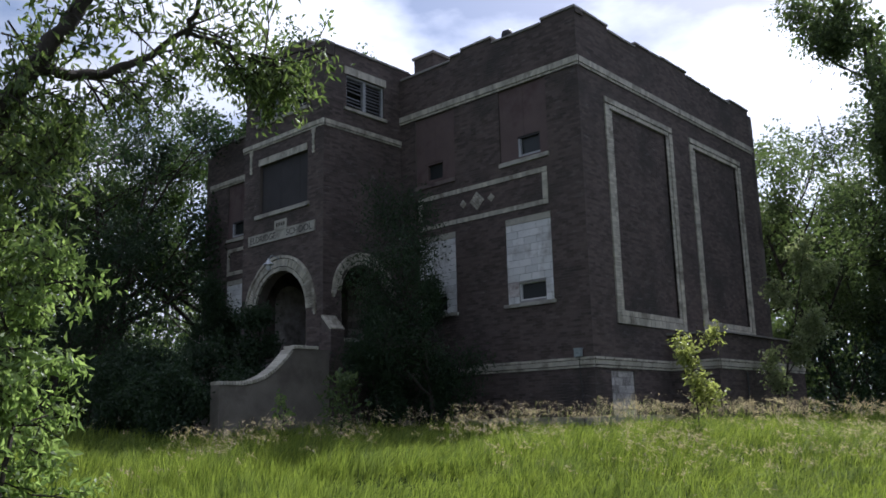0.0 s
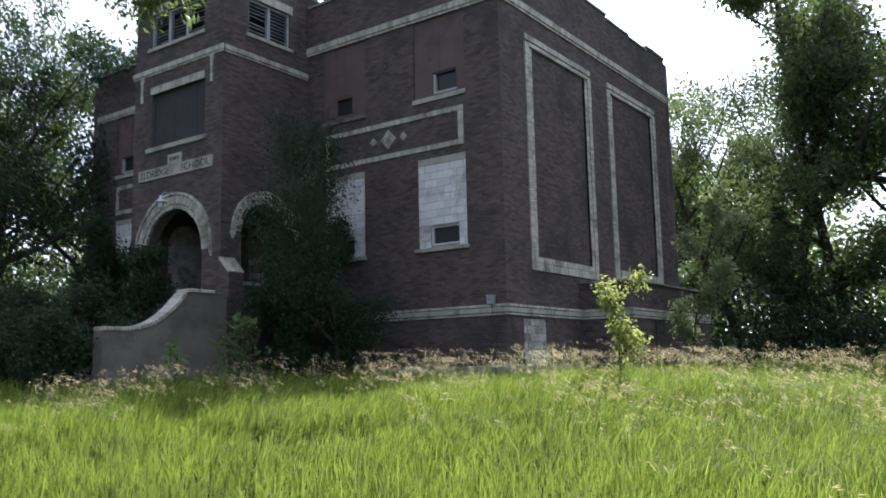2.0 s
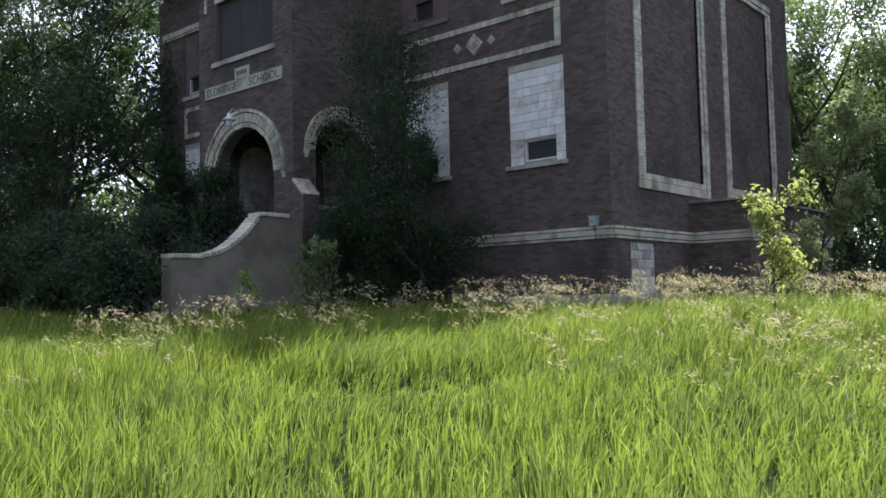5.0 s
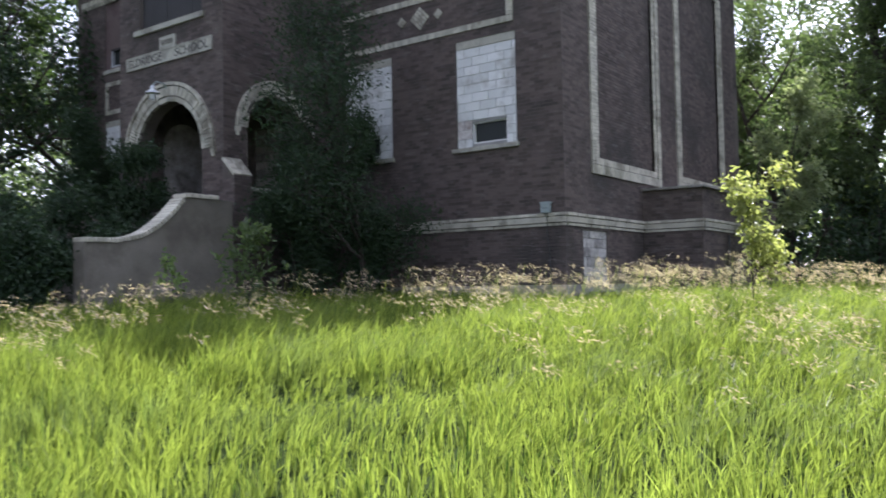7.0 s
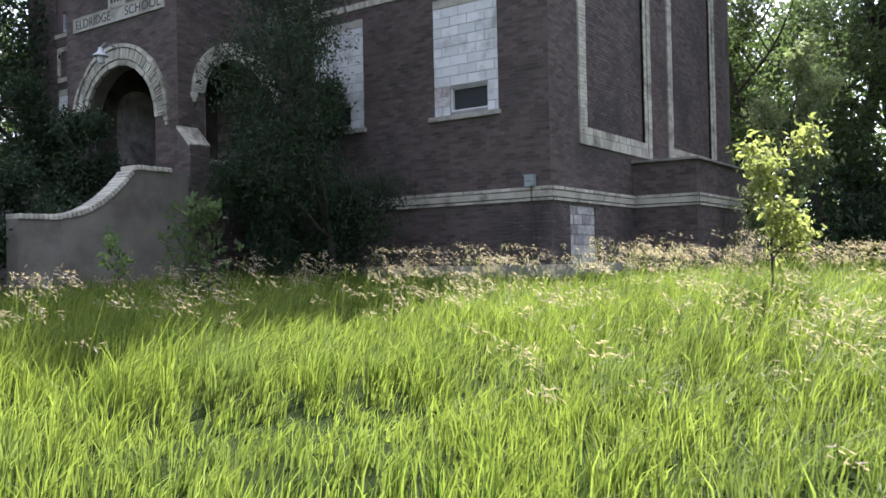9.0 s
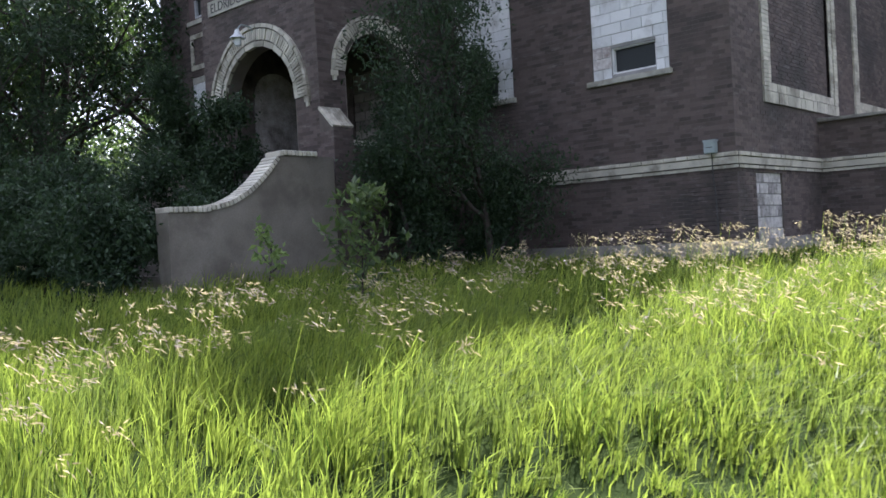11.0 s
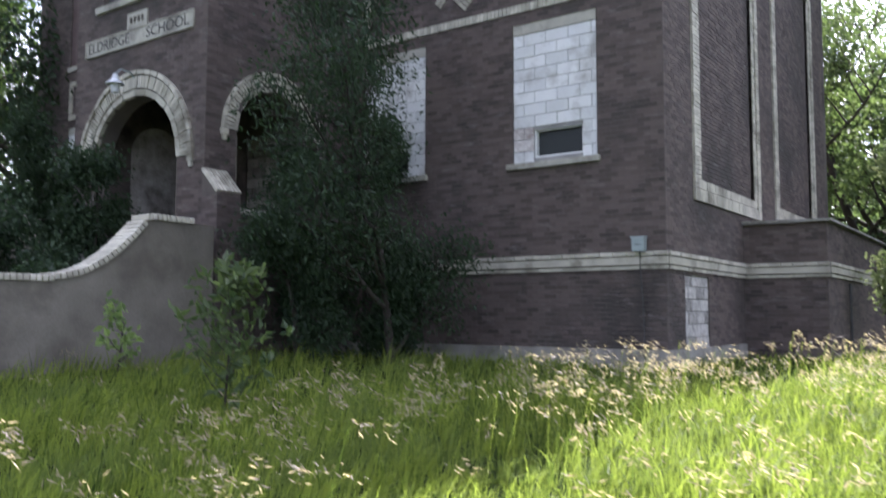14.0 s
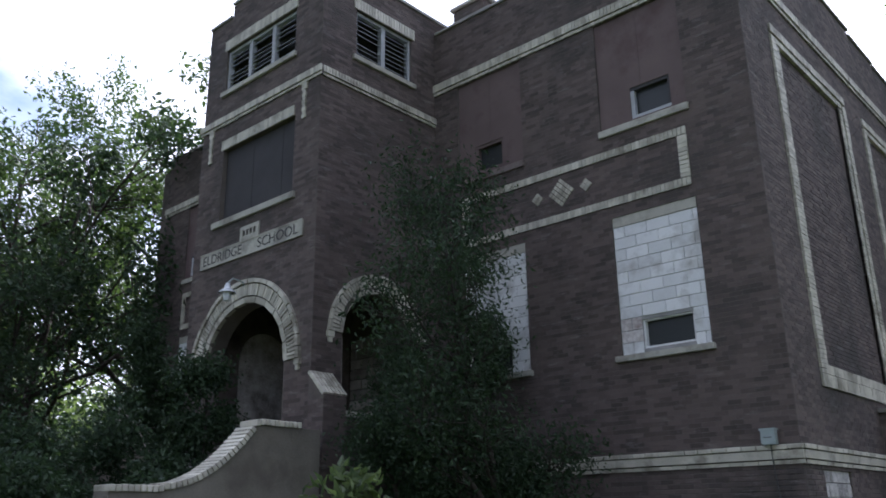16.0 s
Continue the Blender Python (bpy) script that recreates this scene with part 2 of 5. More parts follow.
GLASS.node_tree.links.new(g_n.outputs["Fac"], g_r.inputs["Value"])
GLASS.node_tree.links.new(g_r.outputs["Result"], g_b.inputs["Roughness"])


# ---- building helpers ----
def ground_z(x, y):
    """Height of the meadow: it climbs six in a hundred towards the building and levels out before it."""
    d = -0.69 * (x - 11.0) + 0.72 * (y + 17.4)
    k = np.clip(d, -14, 20)
    z = -2.9 + 0.06 * k
    z = z + 0.1 * np.exp(-((x - 3.2) ** 2 + (y + 7.8) ** 2) / 26.0)
    z = z + 0.2 * np.exp(-((x - 5.0) ** 2 + (y + 4.3) ** 2) / 16.0)
    return z + 0.05 * np.sin(x * 0.55 + 1.3) * np.sin(y * 0.47) * (np.abs(x) < 60)


def root(name, x=0, y=0, z=0, rz=0):
    ob = new(name)
    ob.empty_display_size = 0.3
    ob.matrix_world = pose(x, y, z, 0, 0, rz)
    return ob


def obj(name, mesh, mat, parent=None, label=""):
    if mat and not mesh.materials:
        mesh.materials.append(mat)
    ob = new(name, mesh)
    ob.parent = parent
    return tagged(ob, label)


def part(name, bm, mat, parent, label=""):
    bmesh.ops.recalc_face_normals(bm, faces=bm.faces)
    me = bpy.data.meshes.new(name)
    bm.to_mesh(me)
    bm.free()
    return obj(name, me, mat, parent, label)


def np_mesh(name, verts, faces, smooth=False):
    """A mesh from arrays: verts (n, 3), faces (m, k)."""
    me = bpy.data.meshes.new(name)
    faces = np.asarray(faces, dtype=np.int32)
    me.vertices.add(len(verts))
    me.vertices.foreach_set("co", np.asarray(verts, dtype=np.float32).ravel())
    me.loops.add(faces.size)
    me.loops.foreach_set("vertex_index", faces.ravel())
    me.polygons.add(len(faces))
    me.polygons.foreach_set("loop_start", np.arange(0, faces.size, faces.shape[1], dtype=np.int32))
    me.update(calc_edges=True)
    me.validate()
    if not smooth:
        me.shade_flat()
    return me


def front(yp):
    return lambda u, d, z: (u, yp - d, z)


def east(xp):
    return lambda u, d, z: (xp + d, u, z)


def west(xp):
    return lambda u, d, z: (xp - d, u, z)


FACES = ((0, 1, 3, 2), (4, 6, 7, 5), (0, 4, 5, 1), (2, 3, 7, 6), (0, 2, 6, 4), (1, 5, 7, 3))


def ubox(bm, M, u0, u1, d0, d1, z0, z1):
    vs = [bm.verts.new(M(u, d, z)) for u in (u0, u1) for d in (d0, d1) for z in (z0, z1)]
    for f in FACES:
        bm.faces.new([vs[i] for i in f])
    return vs


def flat(u, d, z):
    return (u, d, z)


def bevelled_box_mesh(name, sx, sy, sz, bevel=0.006):
    """A box with chamfered edges, centred on its origin."""
    bm = bmesh.new()
    ubox(bm, flat, -sx / 2, sx / 2, -sy / 2, sy / 2, -sz / 2, sz / 2)
    bmesh.ops.recalc_face_normals(bm, faces=bm.faces)
    bmesh.ops.bevel(bm, geom=bm.edges[:], offset=bevel, segments=1, affect="EDGES")
    me = bpy.data.meshes.new(name)
    bm.to_mesh(me)
    bm.free()
    return me


def slab(bm, M, u0, u1, z0, z1, holes, d0=-0.35, d1=0.0):
    """A wall with rectangular holes (u0, u1, z0, z1) through it, as one closed skin."""
    us = sorted({u0, u1, *[h for o in holes for h in o[:2] if u0 < h < u1]})
    zs = sorted({z0, z1, *[h for o in holes for h in o[2:4] if z0 < h < z1]})
    solid = {}
    for i in range(len(us) - 1):
        for j in range(len(zs) - 1):
            cu, cz = (us[i] + us[i + 1]) / 2, (zs[j] + zs[j + 1]) / 2
            solid[i, j] = not any(o[0] < cu < o[1] and o[2] < cz < o[3] for o in holes)
    cache = {}

    def v(i, j, d):
        if (i, j, d) not in cache:
            cache[i, j, d] = bm.verts.new(M(us[i], d, zs[j]))
        return cache[i, j, d]
    for (i, j), full in solid.items():
        if not full:
            continue
        for d in (d0, d1):
            bm.faces.new([v(i, j, d), v(i + 1, j, d), v(i + 1, j + 1, d), v(i, j + 1, d)])
        for (di, dj), (a, b) in (((-1, 0), ((i, j), (i, j + 1))), ((1, 0), ((i + 1, j), (i + 1, j + 1))),
                                 ((0, -1), ((i, j), (i + 1, j))), ((0, 1), ((i, j + 1), (i + 1, j + 1)))):
            if not solid.get((i + di, j + dj)):
                bm.faces.new([v(*a, d0), v(*b, d0), v(*b, d1), v(*a, d1)])


def arch_fill(bm, M, c, zs, r, ztop, d0=-0.35, d1=0.0, n=20):
    """Fills the corners between a round arch and the rectangle that its opening was cut as."""
    for k in range(n):
        a, b = math.pi * k / n, math.pi * (k + 1) / n
        pts = [(c + r * math.cos(a), zs + r * math.sin(a)), (c + r * math.cos(b), zs + r * math.sin(b)),
               (c + r * math.cos(b), ztop), (c + r * math.cos(a), ztop)]
        f0 = [bm.verts.new(M(p[0], d0, p[1])) for p in pts]
        f1 = [bm.verts.new(M(p[0], d1, p[1])) for p in pts]
        bm.faces.new(f0)
        bm.faces.new(f1)
        bm.faces.new([f0[0], f0[1], f1[1], f1[0]])


def bar(name, M, u0, u1, d0, d1, z0, z1, mat, parent, label="", bevel=0.0):
    bm = bmesh.new()
    ubox(bm, M, u0, u1, d0, d1, z0, z1)
    if bevel:
        bmesh.ops.recalc_face_normals(bm, faces=bm.faces)
        bmesh.ops.bevel(bm, geom=bm.edges[:], offset=bevel, segments=2, affect="EDGES")
    return part(name, bm, mat, parent, label)


def brick_boxes(M, rects, d0, d1, jitter=0.003, seed=1):
    """Many loose bricks (u0, u1, z0, z1) as arrays of open-backed boxes, each a little proud or sunk."""
    rects = np.asarray(rects, float)
    rng = np.random.default_rng(seed)
    out = d1 + rng.uniform(-jitter, jitter, len(rects))
    tilt = rng.uniform(-jitter, jitter, (len(rects), 2)) * 0.5
    co = np.zeros((len(rects), 8, 3))
    k = 0
    for ui in (0, 1):
        for di in (0, 1):
            for zi in (2, 3):
                u, z = rects[:, ui], rects[:, zi] + tilt[:, 0] * (1 if ui else -1)
                d = np.full(len(rects), d0) if di == 0 else out + tilt[:, 1] * (1 if zi == 3 else -1)
                co[:, k] = np.stack(M(u, d, z), -1) if not np.isscalar(M(u, d, z)[0]) else 0
                k += 1
    base = np.arange(len(rects))[:, None, None] * 8
    faces = (np.array([(2, 3, 7, 6), (0, 1, 3, 2), (4, 6, 7, 5), (0, 2, 6, 4), (1, 5, 7, 3)])[None] + base).reshape(-1, 4)
    return co.reshape(-1, 3), faces


def spread_front(yp):
    return lambda u, d, z: (u + 0 * d, yp - d + 0 * u, z + 0 * d)


def spread_east(xp):
    return lambda u, d, z: (xp + d + 0 * u, u + 0 * d, z + 0 * d)


def spread_west(xp):
    return lambda u, d, z: (xp - d + 0 * u, u + 0 * d, z + 0 * d)


def bond(u0, u1, z0, z1, holes=(), rounds=(), bw=0.21, bh=0.07, gap=0.007):
    """Running bond over a wall: rectangles of the bricks that lie outside the holes and the round arches (c, z, r)."""
    rects = []
    for row in range(int((z1 - z0) / bh + 0.5)):
        z = z0 + row * bh
        edges = [u0 - (bw / 2 if row % 2 else 0) + bw * k for k in range(int((u1 - u0) / bw) + 3)]
        for a in edges:
            p, q = max(a, u0), min(a + bw, u1)
            if q - p < 0.03:
                continue
            zc = z + bh / 2
            spans = [(p, q)]
            for h in holes:
                if h[2] < zc < h[3]:
                    cut = []
                    for s0, s1 in spans:
                        if h[1] <= s0 or h[0] >= s1:
                            cut.append((s0, s1))
                        else:
                            if h[0] - s0 > 0.03:
                                cut.append((s0, h[0]))
                            if s1 - h[1] > 0.03:
                                cut.append((h[1], s1))
                    spans = cut
            for s0, s1 in spans:
                if any(zc > rz and math.hypot((s0 + s1) / 2 - c, zc - rz) < r + 0.05 for c, rz, r in rounds):
                    continue
                rects.append((s0 + gap / 2, s1 - gap / 2, z + gap / 2, z + bh - gap / 2))
    return rects


def course(name, M, u0, u1, z0, z1, d0, d1, w, parent, label="", mat=None, gap=0.01, seed=3):
    """One joined course of pale bricks with open joints."""
    n = max(1, round((u1 - u0) / w))
    step = (u1 - u0) / n
    rects = [(u0 + k * step + gap / 2, u0 + (k + 1) * step - gap / 2, z0 + gap / 2, z1 - gap / 2) for k in range(n)]
    v, f = brick_boxes(M, rects, d0, d1, 0.004, seed)
    return tagged(obj(name, np_mesh(name, v, f), mat or PALE, parent, label), kind="stuff" if n > 1 else "")


# ---- ground ----
def make_ground():
    near = np.arange(-60, 61, 1.0)
    far = np.array([-2500, -1200, -600, -300, -150, -90])
    g = np.concatenate([far, near, -far[::-1]])
    gx, gy = np.meshgrid(g, g, indexing="ij")
    v = np.stack([gx, gy, ground_z(gx, gy)], -1).reshape(-1, 3)
    n = len(g)
    i, j = np.meshgrid(np.arange(n - 1), np.arange(n - 1), indexing="ij")
    a = (i * n + j).ravel()
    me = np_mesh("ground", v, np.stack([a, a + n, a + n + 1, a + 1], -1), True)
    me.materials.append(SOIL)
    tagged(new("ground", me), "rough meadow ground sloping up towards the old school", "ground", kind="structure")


make_ground()


# ---- the school ----
GZ = -2.3                    # walls start under the turf
TW0, TW1, TY = -10.3, -6.5, -3.04   # tower: its sides and its front
WEST, NORTH = -17.1, 11.0
school = tagged(root("school_building", -8.5, 4, -1.75), "abandoned dark brick school with pale trim and a square tower", "building")
school_inv = school.matrix_world.inverted()


def own(ob):
    """Hangs a part under the school without moving it."""
    ob.parent = school
    ob.matrix_parent_inverse = school_inv
    return ob


WINDOWS = ((-5.78, -4.34), (-2.55, -1.06))
BAYS = ((-5.86, -4.29), (-2.63, -1.03))
GAPS = ((-5.5, -4.74), (-2.17, -1.31))


def mirrored(a, b):
    return (-16.9 - b, -16.9 - a)


def wing_front(flip):
    """The front wall of one wing with its windows, boarded bays and trim."""
    m = (lambda a, b: mirrored(a, b)) if flip else (lambda a, b: (a, b))
    u0, u1 = (WEST, TW0) if flip else (TW1, 0.0)
    M, S = front(0.0), spread_front(0.0)
    holes = [(*m(*w), 1.53, 3.85) for w in WINDOWS] + [(*m(*w), 5.43, 7.52) for w in BAYS]
    bm = bmesh.new()
    slab(bm, M, u0, u1, GZ, 9.0, holes)
    wall = own(part("front_wall", bm, MORTAR, None, "dark brown brick front wall with pale trim"))
    trim = [(u0, u1, 7.53, 7.78), (u0, u1, -0.24, 0.03)] + [(m(*w)[0] - 0.1, m(*w)[1] + 0.06, 1.43, 1.53) for w in WINDOWS]
    trim += [(m(*w)[0] - 0.03, m(*w)[1] + 0.03, 5.3, 5.43) for w in BAYS]
    rects = bond(u0, u1, -1.7, 9.0, holes + trim)
    # bricks next to the near corner are pieces of their own further down
    if not flip:
        rects = [r for r in rects if not (r[0] > -2.3 and -1.42 < r[2] < -0.24)]
    v, f = brick_boxes(S, rects, -0.01, 0.0035, 0.0015, 11 + flip)
    tagged(obj("brickwork", np_mesh("brickwork", v, f), BRICK, wall), kind="stuff")
    for (a, b), (g0, g1) in zip(WINDOWS, GAPS):
        block_window(*m(a, b), *m(g0, g1), flip)
    for k, (a, b) in enumerate(BAYS):
        p, q = ((-5.46, -4.77), (-2.03, -1.30))[k]
        boarded_bay(*m(a, b), *m(p, q), k == 0)
    # pale outlined panel between the storeys
    p0, p1 = m(-5.78, -1.09)
    panel = own(bar("outlined_panel", M, p0, p0 + 0.02, -0.02, 0.004, 4.2, 4.9, MORTAR, None, "long brick panel outlined in pale bricks with three diamonds"))
    for z in (4.03, 4.9):
        course("border", S, p0, p1, z, z + 0.14, 0.0, 0.03, 0.075, panel, seed=5)
    for u in (p0, p1 - 0.16):
        rows = [(u, u + 0.16, 4.18 + k * 0.072, 4.18 + k * 0.072 + 0.062) for k in range(10)]
        v, f = brick_boxes(S, rows, 0.0, 0.03, 0.004, 6)
        obj("border", np_mesh("border", v, f), PALE, panel)
    cx = (p0 + p1) / 2 - (0.06 if not flip else -0.06)
    for dx, r, n in ((0, 0.27, 5), (-0.51, 0.125, 2), (0.51, 0.125, 2)):
        diamond(panel, cx + dx, 4.56, r, n)


def diamond(parent, cx, cz, r, n):
    bm = bmesh.new()
    for i in range(n):
        for j in range(n):
            # square cells turned by 45 degrees
            a0, a1, b0, b1 = i / n + 0.02, (i + 1) / n - 0.02, j / n + 0.02, (j + 1) / n - 0.02
            q = [(cx + (a - b) * r, cz + (a + b - 1) * r) for a, b in ((a0, b0), (a1, b0), (a1, b1), (a0, b1))]
            lo = [bm.verts.new((x, 0.0, z)) for x, z in q]
            hi = [bm.verts.new((x, -0.028, z)) for x, z in q]
            bm.faces.new(hi)
            for k in range(4):
                bm.faces.new([lo[k], lo[(k + 1) % 4], hi[(k + 1) % 4], hi[k]])
    part("diamond", bm, PALE, parent)


block_mesh = {}


def block_piece(w, h, mat, bevel=0.004):
    key = (round(w, 3), round(h, 3), mat.name)
    if key not in block_mesh:
        block_mesh[key] = bevelled_box_mesh("block", key[0], 0.1, key[1], bevel)
        block_mesh[key].materials.append(mat)
    return block_mesh[key]


def block_window(a, b, g0, g1, flip):
    """A tall window walled up in white-painted blocks that leaves one low opening."""
    M, S = front(0.0), spread_front(0.0)
    z0, z1, o0, o1 = 1.53, 3.66, 1.6, 2.06
    bm = bmesh.new()
    slab(bm, M, a, b, z0, z1, [(g0, g1, o0, o1)], -0.2, -0.032)
    win = own(part("walled_up_window", bm, BLOCK_JOINT, None, "window walled up with white-painted concrete blocks around a small opening"))
    h = (z1 - z0) / 11
    for row in range(11):
        z, off = z0 + row * h, 0.0 if row % 2 else -0.2
        edges = [a + off + 0.4 * k for k in range(6)]
        for e in edges:
            p, q = max(e, a), min(e + 0.4, b)
            spans = [(p, q)] if q - p > 0.04 else []
            if z + h > o0 + 0.02 and z < o1 - 0.02:
                spans = [s for p, q in spans for s in ((p, min(q, g0)), (max(p, g1), q)) if s[1] - s[0] > 0.04]
            for p, q in spans:
                w = q - p - random.uniform(0.005, 0.012)
                bare = not flip and 0 < row < 3 and q <= g0 + 0.01       # paint has peeled off beside the opening
                ob = obj("block", block_piece(round(w, 3), round(h - 0.01, 3), PEELED if bare else BLOCK), None, win)
                ob.location = ((p + q) / 2, 0.072 + random.uniform(-0.003, 0.003), z + h / 2)
    bar("lintel", M, a, b, -0.15, -0.01, z1, 3.85, STONE, win, "cream painted stone lintel", 0.008)
    bar("sill", M, a - 0.1, b + 0.06, -0.15, 0.07, 1.43, 1.527, STONE, win, "pale stone sill", 0.01)
    # white surround of the opening and a dusty pane set back in it
    for u0, u1, q0, q1 in ((g0, g1, o0 - 0.03, o0 + 0.035), (g0, g1, o1 - 0.022, o1 - 0.002), (g0, g0 + 0.03, o0 + 0.035, o1 - 0.022), (g1 - 0.025, g1 - 0.002, o0 + 0.035, o1 - 0.022)):
        bar("window_frame", M, u0, u1, -0.19, -0.06, q0, q1, WHITE, win)
    bar("pane", M, g0 + 0.03, g1 - 0.025, -0.15, -0.142, o0 + 0.035, o1 - 0.022, GLASS, win, "dusty dark glass pane")


def boarded_bay(a, b, p, q, overpainted):
    """An upper window boarded with painted panels, a small sash left in it."""
    M = front(0.0)
    bm = bmesh.new()
    slab(bm, M, a, b, 5.43, 7.52, [(p, q, 5.49, 6.07)], -0.12, -0.035)
    bay = own(part("boarded_window", bm, STUCCO, None, "tall upper window boarded over in dull mauve with a small sash"))
    mid = (a + b) / 2
    bar("batten", M, mid - 0.02, mid + 0.02, -0.035, -0.027, 6.1, 7.52, STUCCO, bay)
    bar("sill", M, a - 0.03, b + 0.03, -0.12, 0.05, 5.3, 5.427, PAINTED if overpainted else STONE, bay, "sill painted over in mauve" if overpainted else "pale stone sill", 0.01)
    for u0, u1, z0, z1 in ((p, q, 5.49, 5.55), (p, q, 6.01, 6.07), (p, p + 0.07, 5.55, 6.01), (q - 0.045, q, 5.55, 6.01)):
        bar("window_frame", M, u0, u1, -0.16, -0.05, z0, z1, STUCCO if overpainted else WOOD if (z1 < 5.6 or u1 == p + 0.07) else SLATE, bay)
    bar("pane", M, p + 0.07, q - 0.045, -0.14, -0.132, 5.55, 6.01, GLASS, bay, "dark glass pane")


wing_front(False)
wing_front(True)


# side wall with the two framed panels
P1, P2 = (1.2, 4.95, 0.9, 7.0), (6.08, 9.8, 0.96, 7.0)
JUT = (0.0, 1.4, 3.82, 9.95, 0.72)       # low projection beside the second panel: x0, x1, y0, y1, top


def side_wall():
    M, S = east(0.0), spread_east(0.0)
    basement = (0.75, 1.87, -1.62, -0.27)
    fields = [(p[0] + 0.36, p[1] - 0.36, p[2] + 0.36, p[3] - 0.28) for p in (P1, P2)]
    bm = bmesh.new()
    slab(bm, M, 0.352, NORTH, GZ, 9.0, [basement] + fields)
    wall = own(part("side_wall", bm, MORTAR, None, "dark brown brick side wall with two tall pale-framed panels"))
    for k, fl in enumerate(fields):
        bm = bmesh.new()
        ubox(bm, M, fl[0], fl[1], -0.3, -0.06, fl[2], fl[3])
        field = own(part("panel_field", bm, MORTAR, None, "recessed brick field of a tall framed panel"))
        v, f = brick_boxes(S, bond(*fl), -0.07, -0.05, 0.003, 20 + k)
        tagged(obj("brickwork", np_mesh("brickwork", v, f), BRICK, field), kind="stuff")
    holes = [basement, *P1_P2(), (0, NORTH, 7.53, 7.78), (0, JUT[2], -0.24, 0.03), (JUT[2], JUT[3], -3, JUT[4] + 0.1)]
    rects = [r for r in bond(0.0, NORTH, -1.7, 9.0, holes) if not (r[1] < 2.2 and -1.42 < r[2] < -0.24)]
    v, f = brick_boxes(S, rects, -0.01, 0.0035, 0.0015, 23)
    tagged(obj("brickwork", np_mesh("brickwork", v, f), BRICK, wall), kind="stuff")
    for p in (P1, P2):
        panel_frame(S, *p)
    # walled-up basement window
    bm = bmesh.new()
    ubox(bm, M, basement[0], basement[1], -0.3, -0.05, basement[2], basement[3])
    infill = own(part("walled_up_basement_window", bm, BLOCK_JOINT, None, "basement window walled up with smeared grey blocks"))
    for row in range(7):
        for c in range(4):
            a = basement[0] + (c - (row % 2) * 0.5) * 0.37
            p, q = max(a, basement[0]), min(a + 0.37, basement[1])
            if q - p > 0.05:
                ob = obj("block", block_piece(round(q - p - 0.01, 2), 0.18, GREYBLOCK), None, infill)
                ob.matrix_world = pose(-0.075 + random.uniform(-0.004, 0.004), (p + q) / 2, basement[2] + 0.096 + row * 0.193, 0, 0, 90)


def P1_P2():
    return (P1, P2)


def panel_frame(S, y0, y1, z0, z1):
    """A double frame of pale bricks: an outer proud ring and a lower inner one."""
    fr = own(root("panel_frame", 0, (y0 + y1) / 2, z0))
    tagged(fr, "pale cream brick frame of a tall wall panel")
    inv = fr.matrix_world.inverted()
    made = []
    for k, (inset, w, d) in enumerate(((0.0, 0.20, 0.04), (0.21, 0.15, 0.018))):
        a, b, c, e = y0 + inset, y1 - inset, z0 + inset, z1 - inset * 0.8
        made.append(course("rail", S, a, b, c, c + w, -0.06, d, 0.21, None, seed=30 + k))
        made.append(course("rail", S, a, b, e - w * 0.8, e, -0.06, d, 0.21 if k else 0.075, None, seed=32 + k))
        for u in (a, b - w):
            n = int((e - c - 1.8 * w) / 0.072)
            rows = [(u, u + w, c + w + j * 0.072 + 0.005, c + w + (j + 1) * 0.072 - 0.004) for j in range(n)]
            v, f = brick_boxes(S, rows, -0.06, d, 0.005, 34 + k)
            made.append(obj("stile", np_mesh("stile", v, f), PALE))
    for ob in made:
        ob.parent = fr
        ob.matrix_parent_inverse = inv


side_wall()


def projection():
    """The low brick projection with its stone ledge beside the side wall."""
    x0, x1, y0, y1, top = JUT
    bm = bmesh.new()
    ubox(bm, flat, x0 + 0.002, x1, y0, y1, GZ, top)
    jut = own(part("side_projection", bm, MORTAR, None, "low brick projection with a pale ledge along the side wall"))
    trim = [(-5, 50, -0.24, 0.03)]
    for S, a, b, sd in ((spread_front(y0), 0.0, x1, 40), (spread_east(x1), y0, y1, 41)):
        v, f = brick_boxes(S, bond(a, b, -1.7, top, trim), -0.01, 0.0035, 0.0015, sd)
        tagged(obj("brickwork", np_mesh("brickwork", v, f), BRICK, jut), kind="stuff")
    bm = bmesh.new()
    for (u0, u1, w0, w1) in ((x0 + 0.004, x1 + 0.09, y0 - 0.09, y1 + 0.05),):
        vs = ubox(bm, flat, u0, u1, w0, w1, top, top + 0.07)
        top_vs = [v for v in vs if v.co.z > top + 0.05]
        for v in top_vs:
            if v.co.x > 1:
                v.co.z -= 0.03
    part("ledge", bm, CONCRETE, jut, "weathered pale stone ledge")
    base_band(spread_front(y0), 0.05, x1 + 0.05, 0.0, 42)
    base_band(spread_east(x1), y0, y1, 0.0, 43)


band_brick = bevelled_box_mesh("band_brick", 0.2, 0.1, 0.062, 0.006)
band_brick.materials.append(PALE_PIECE)


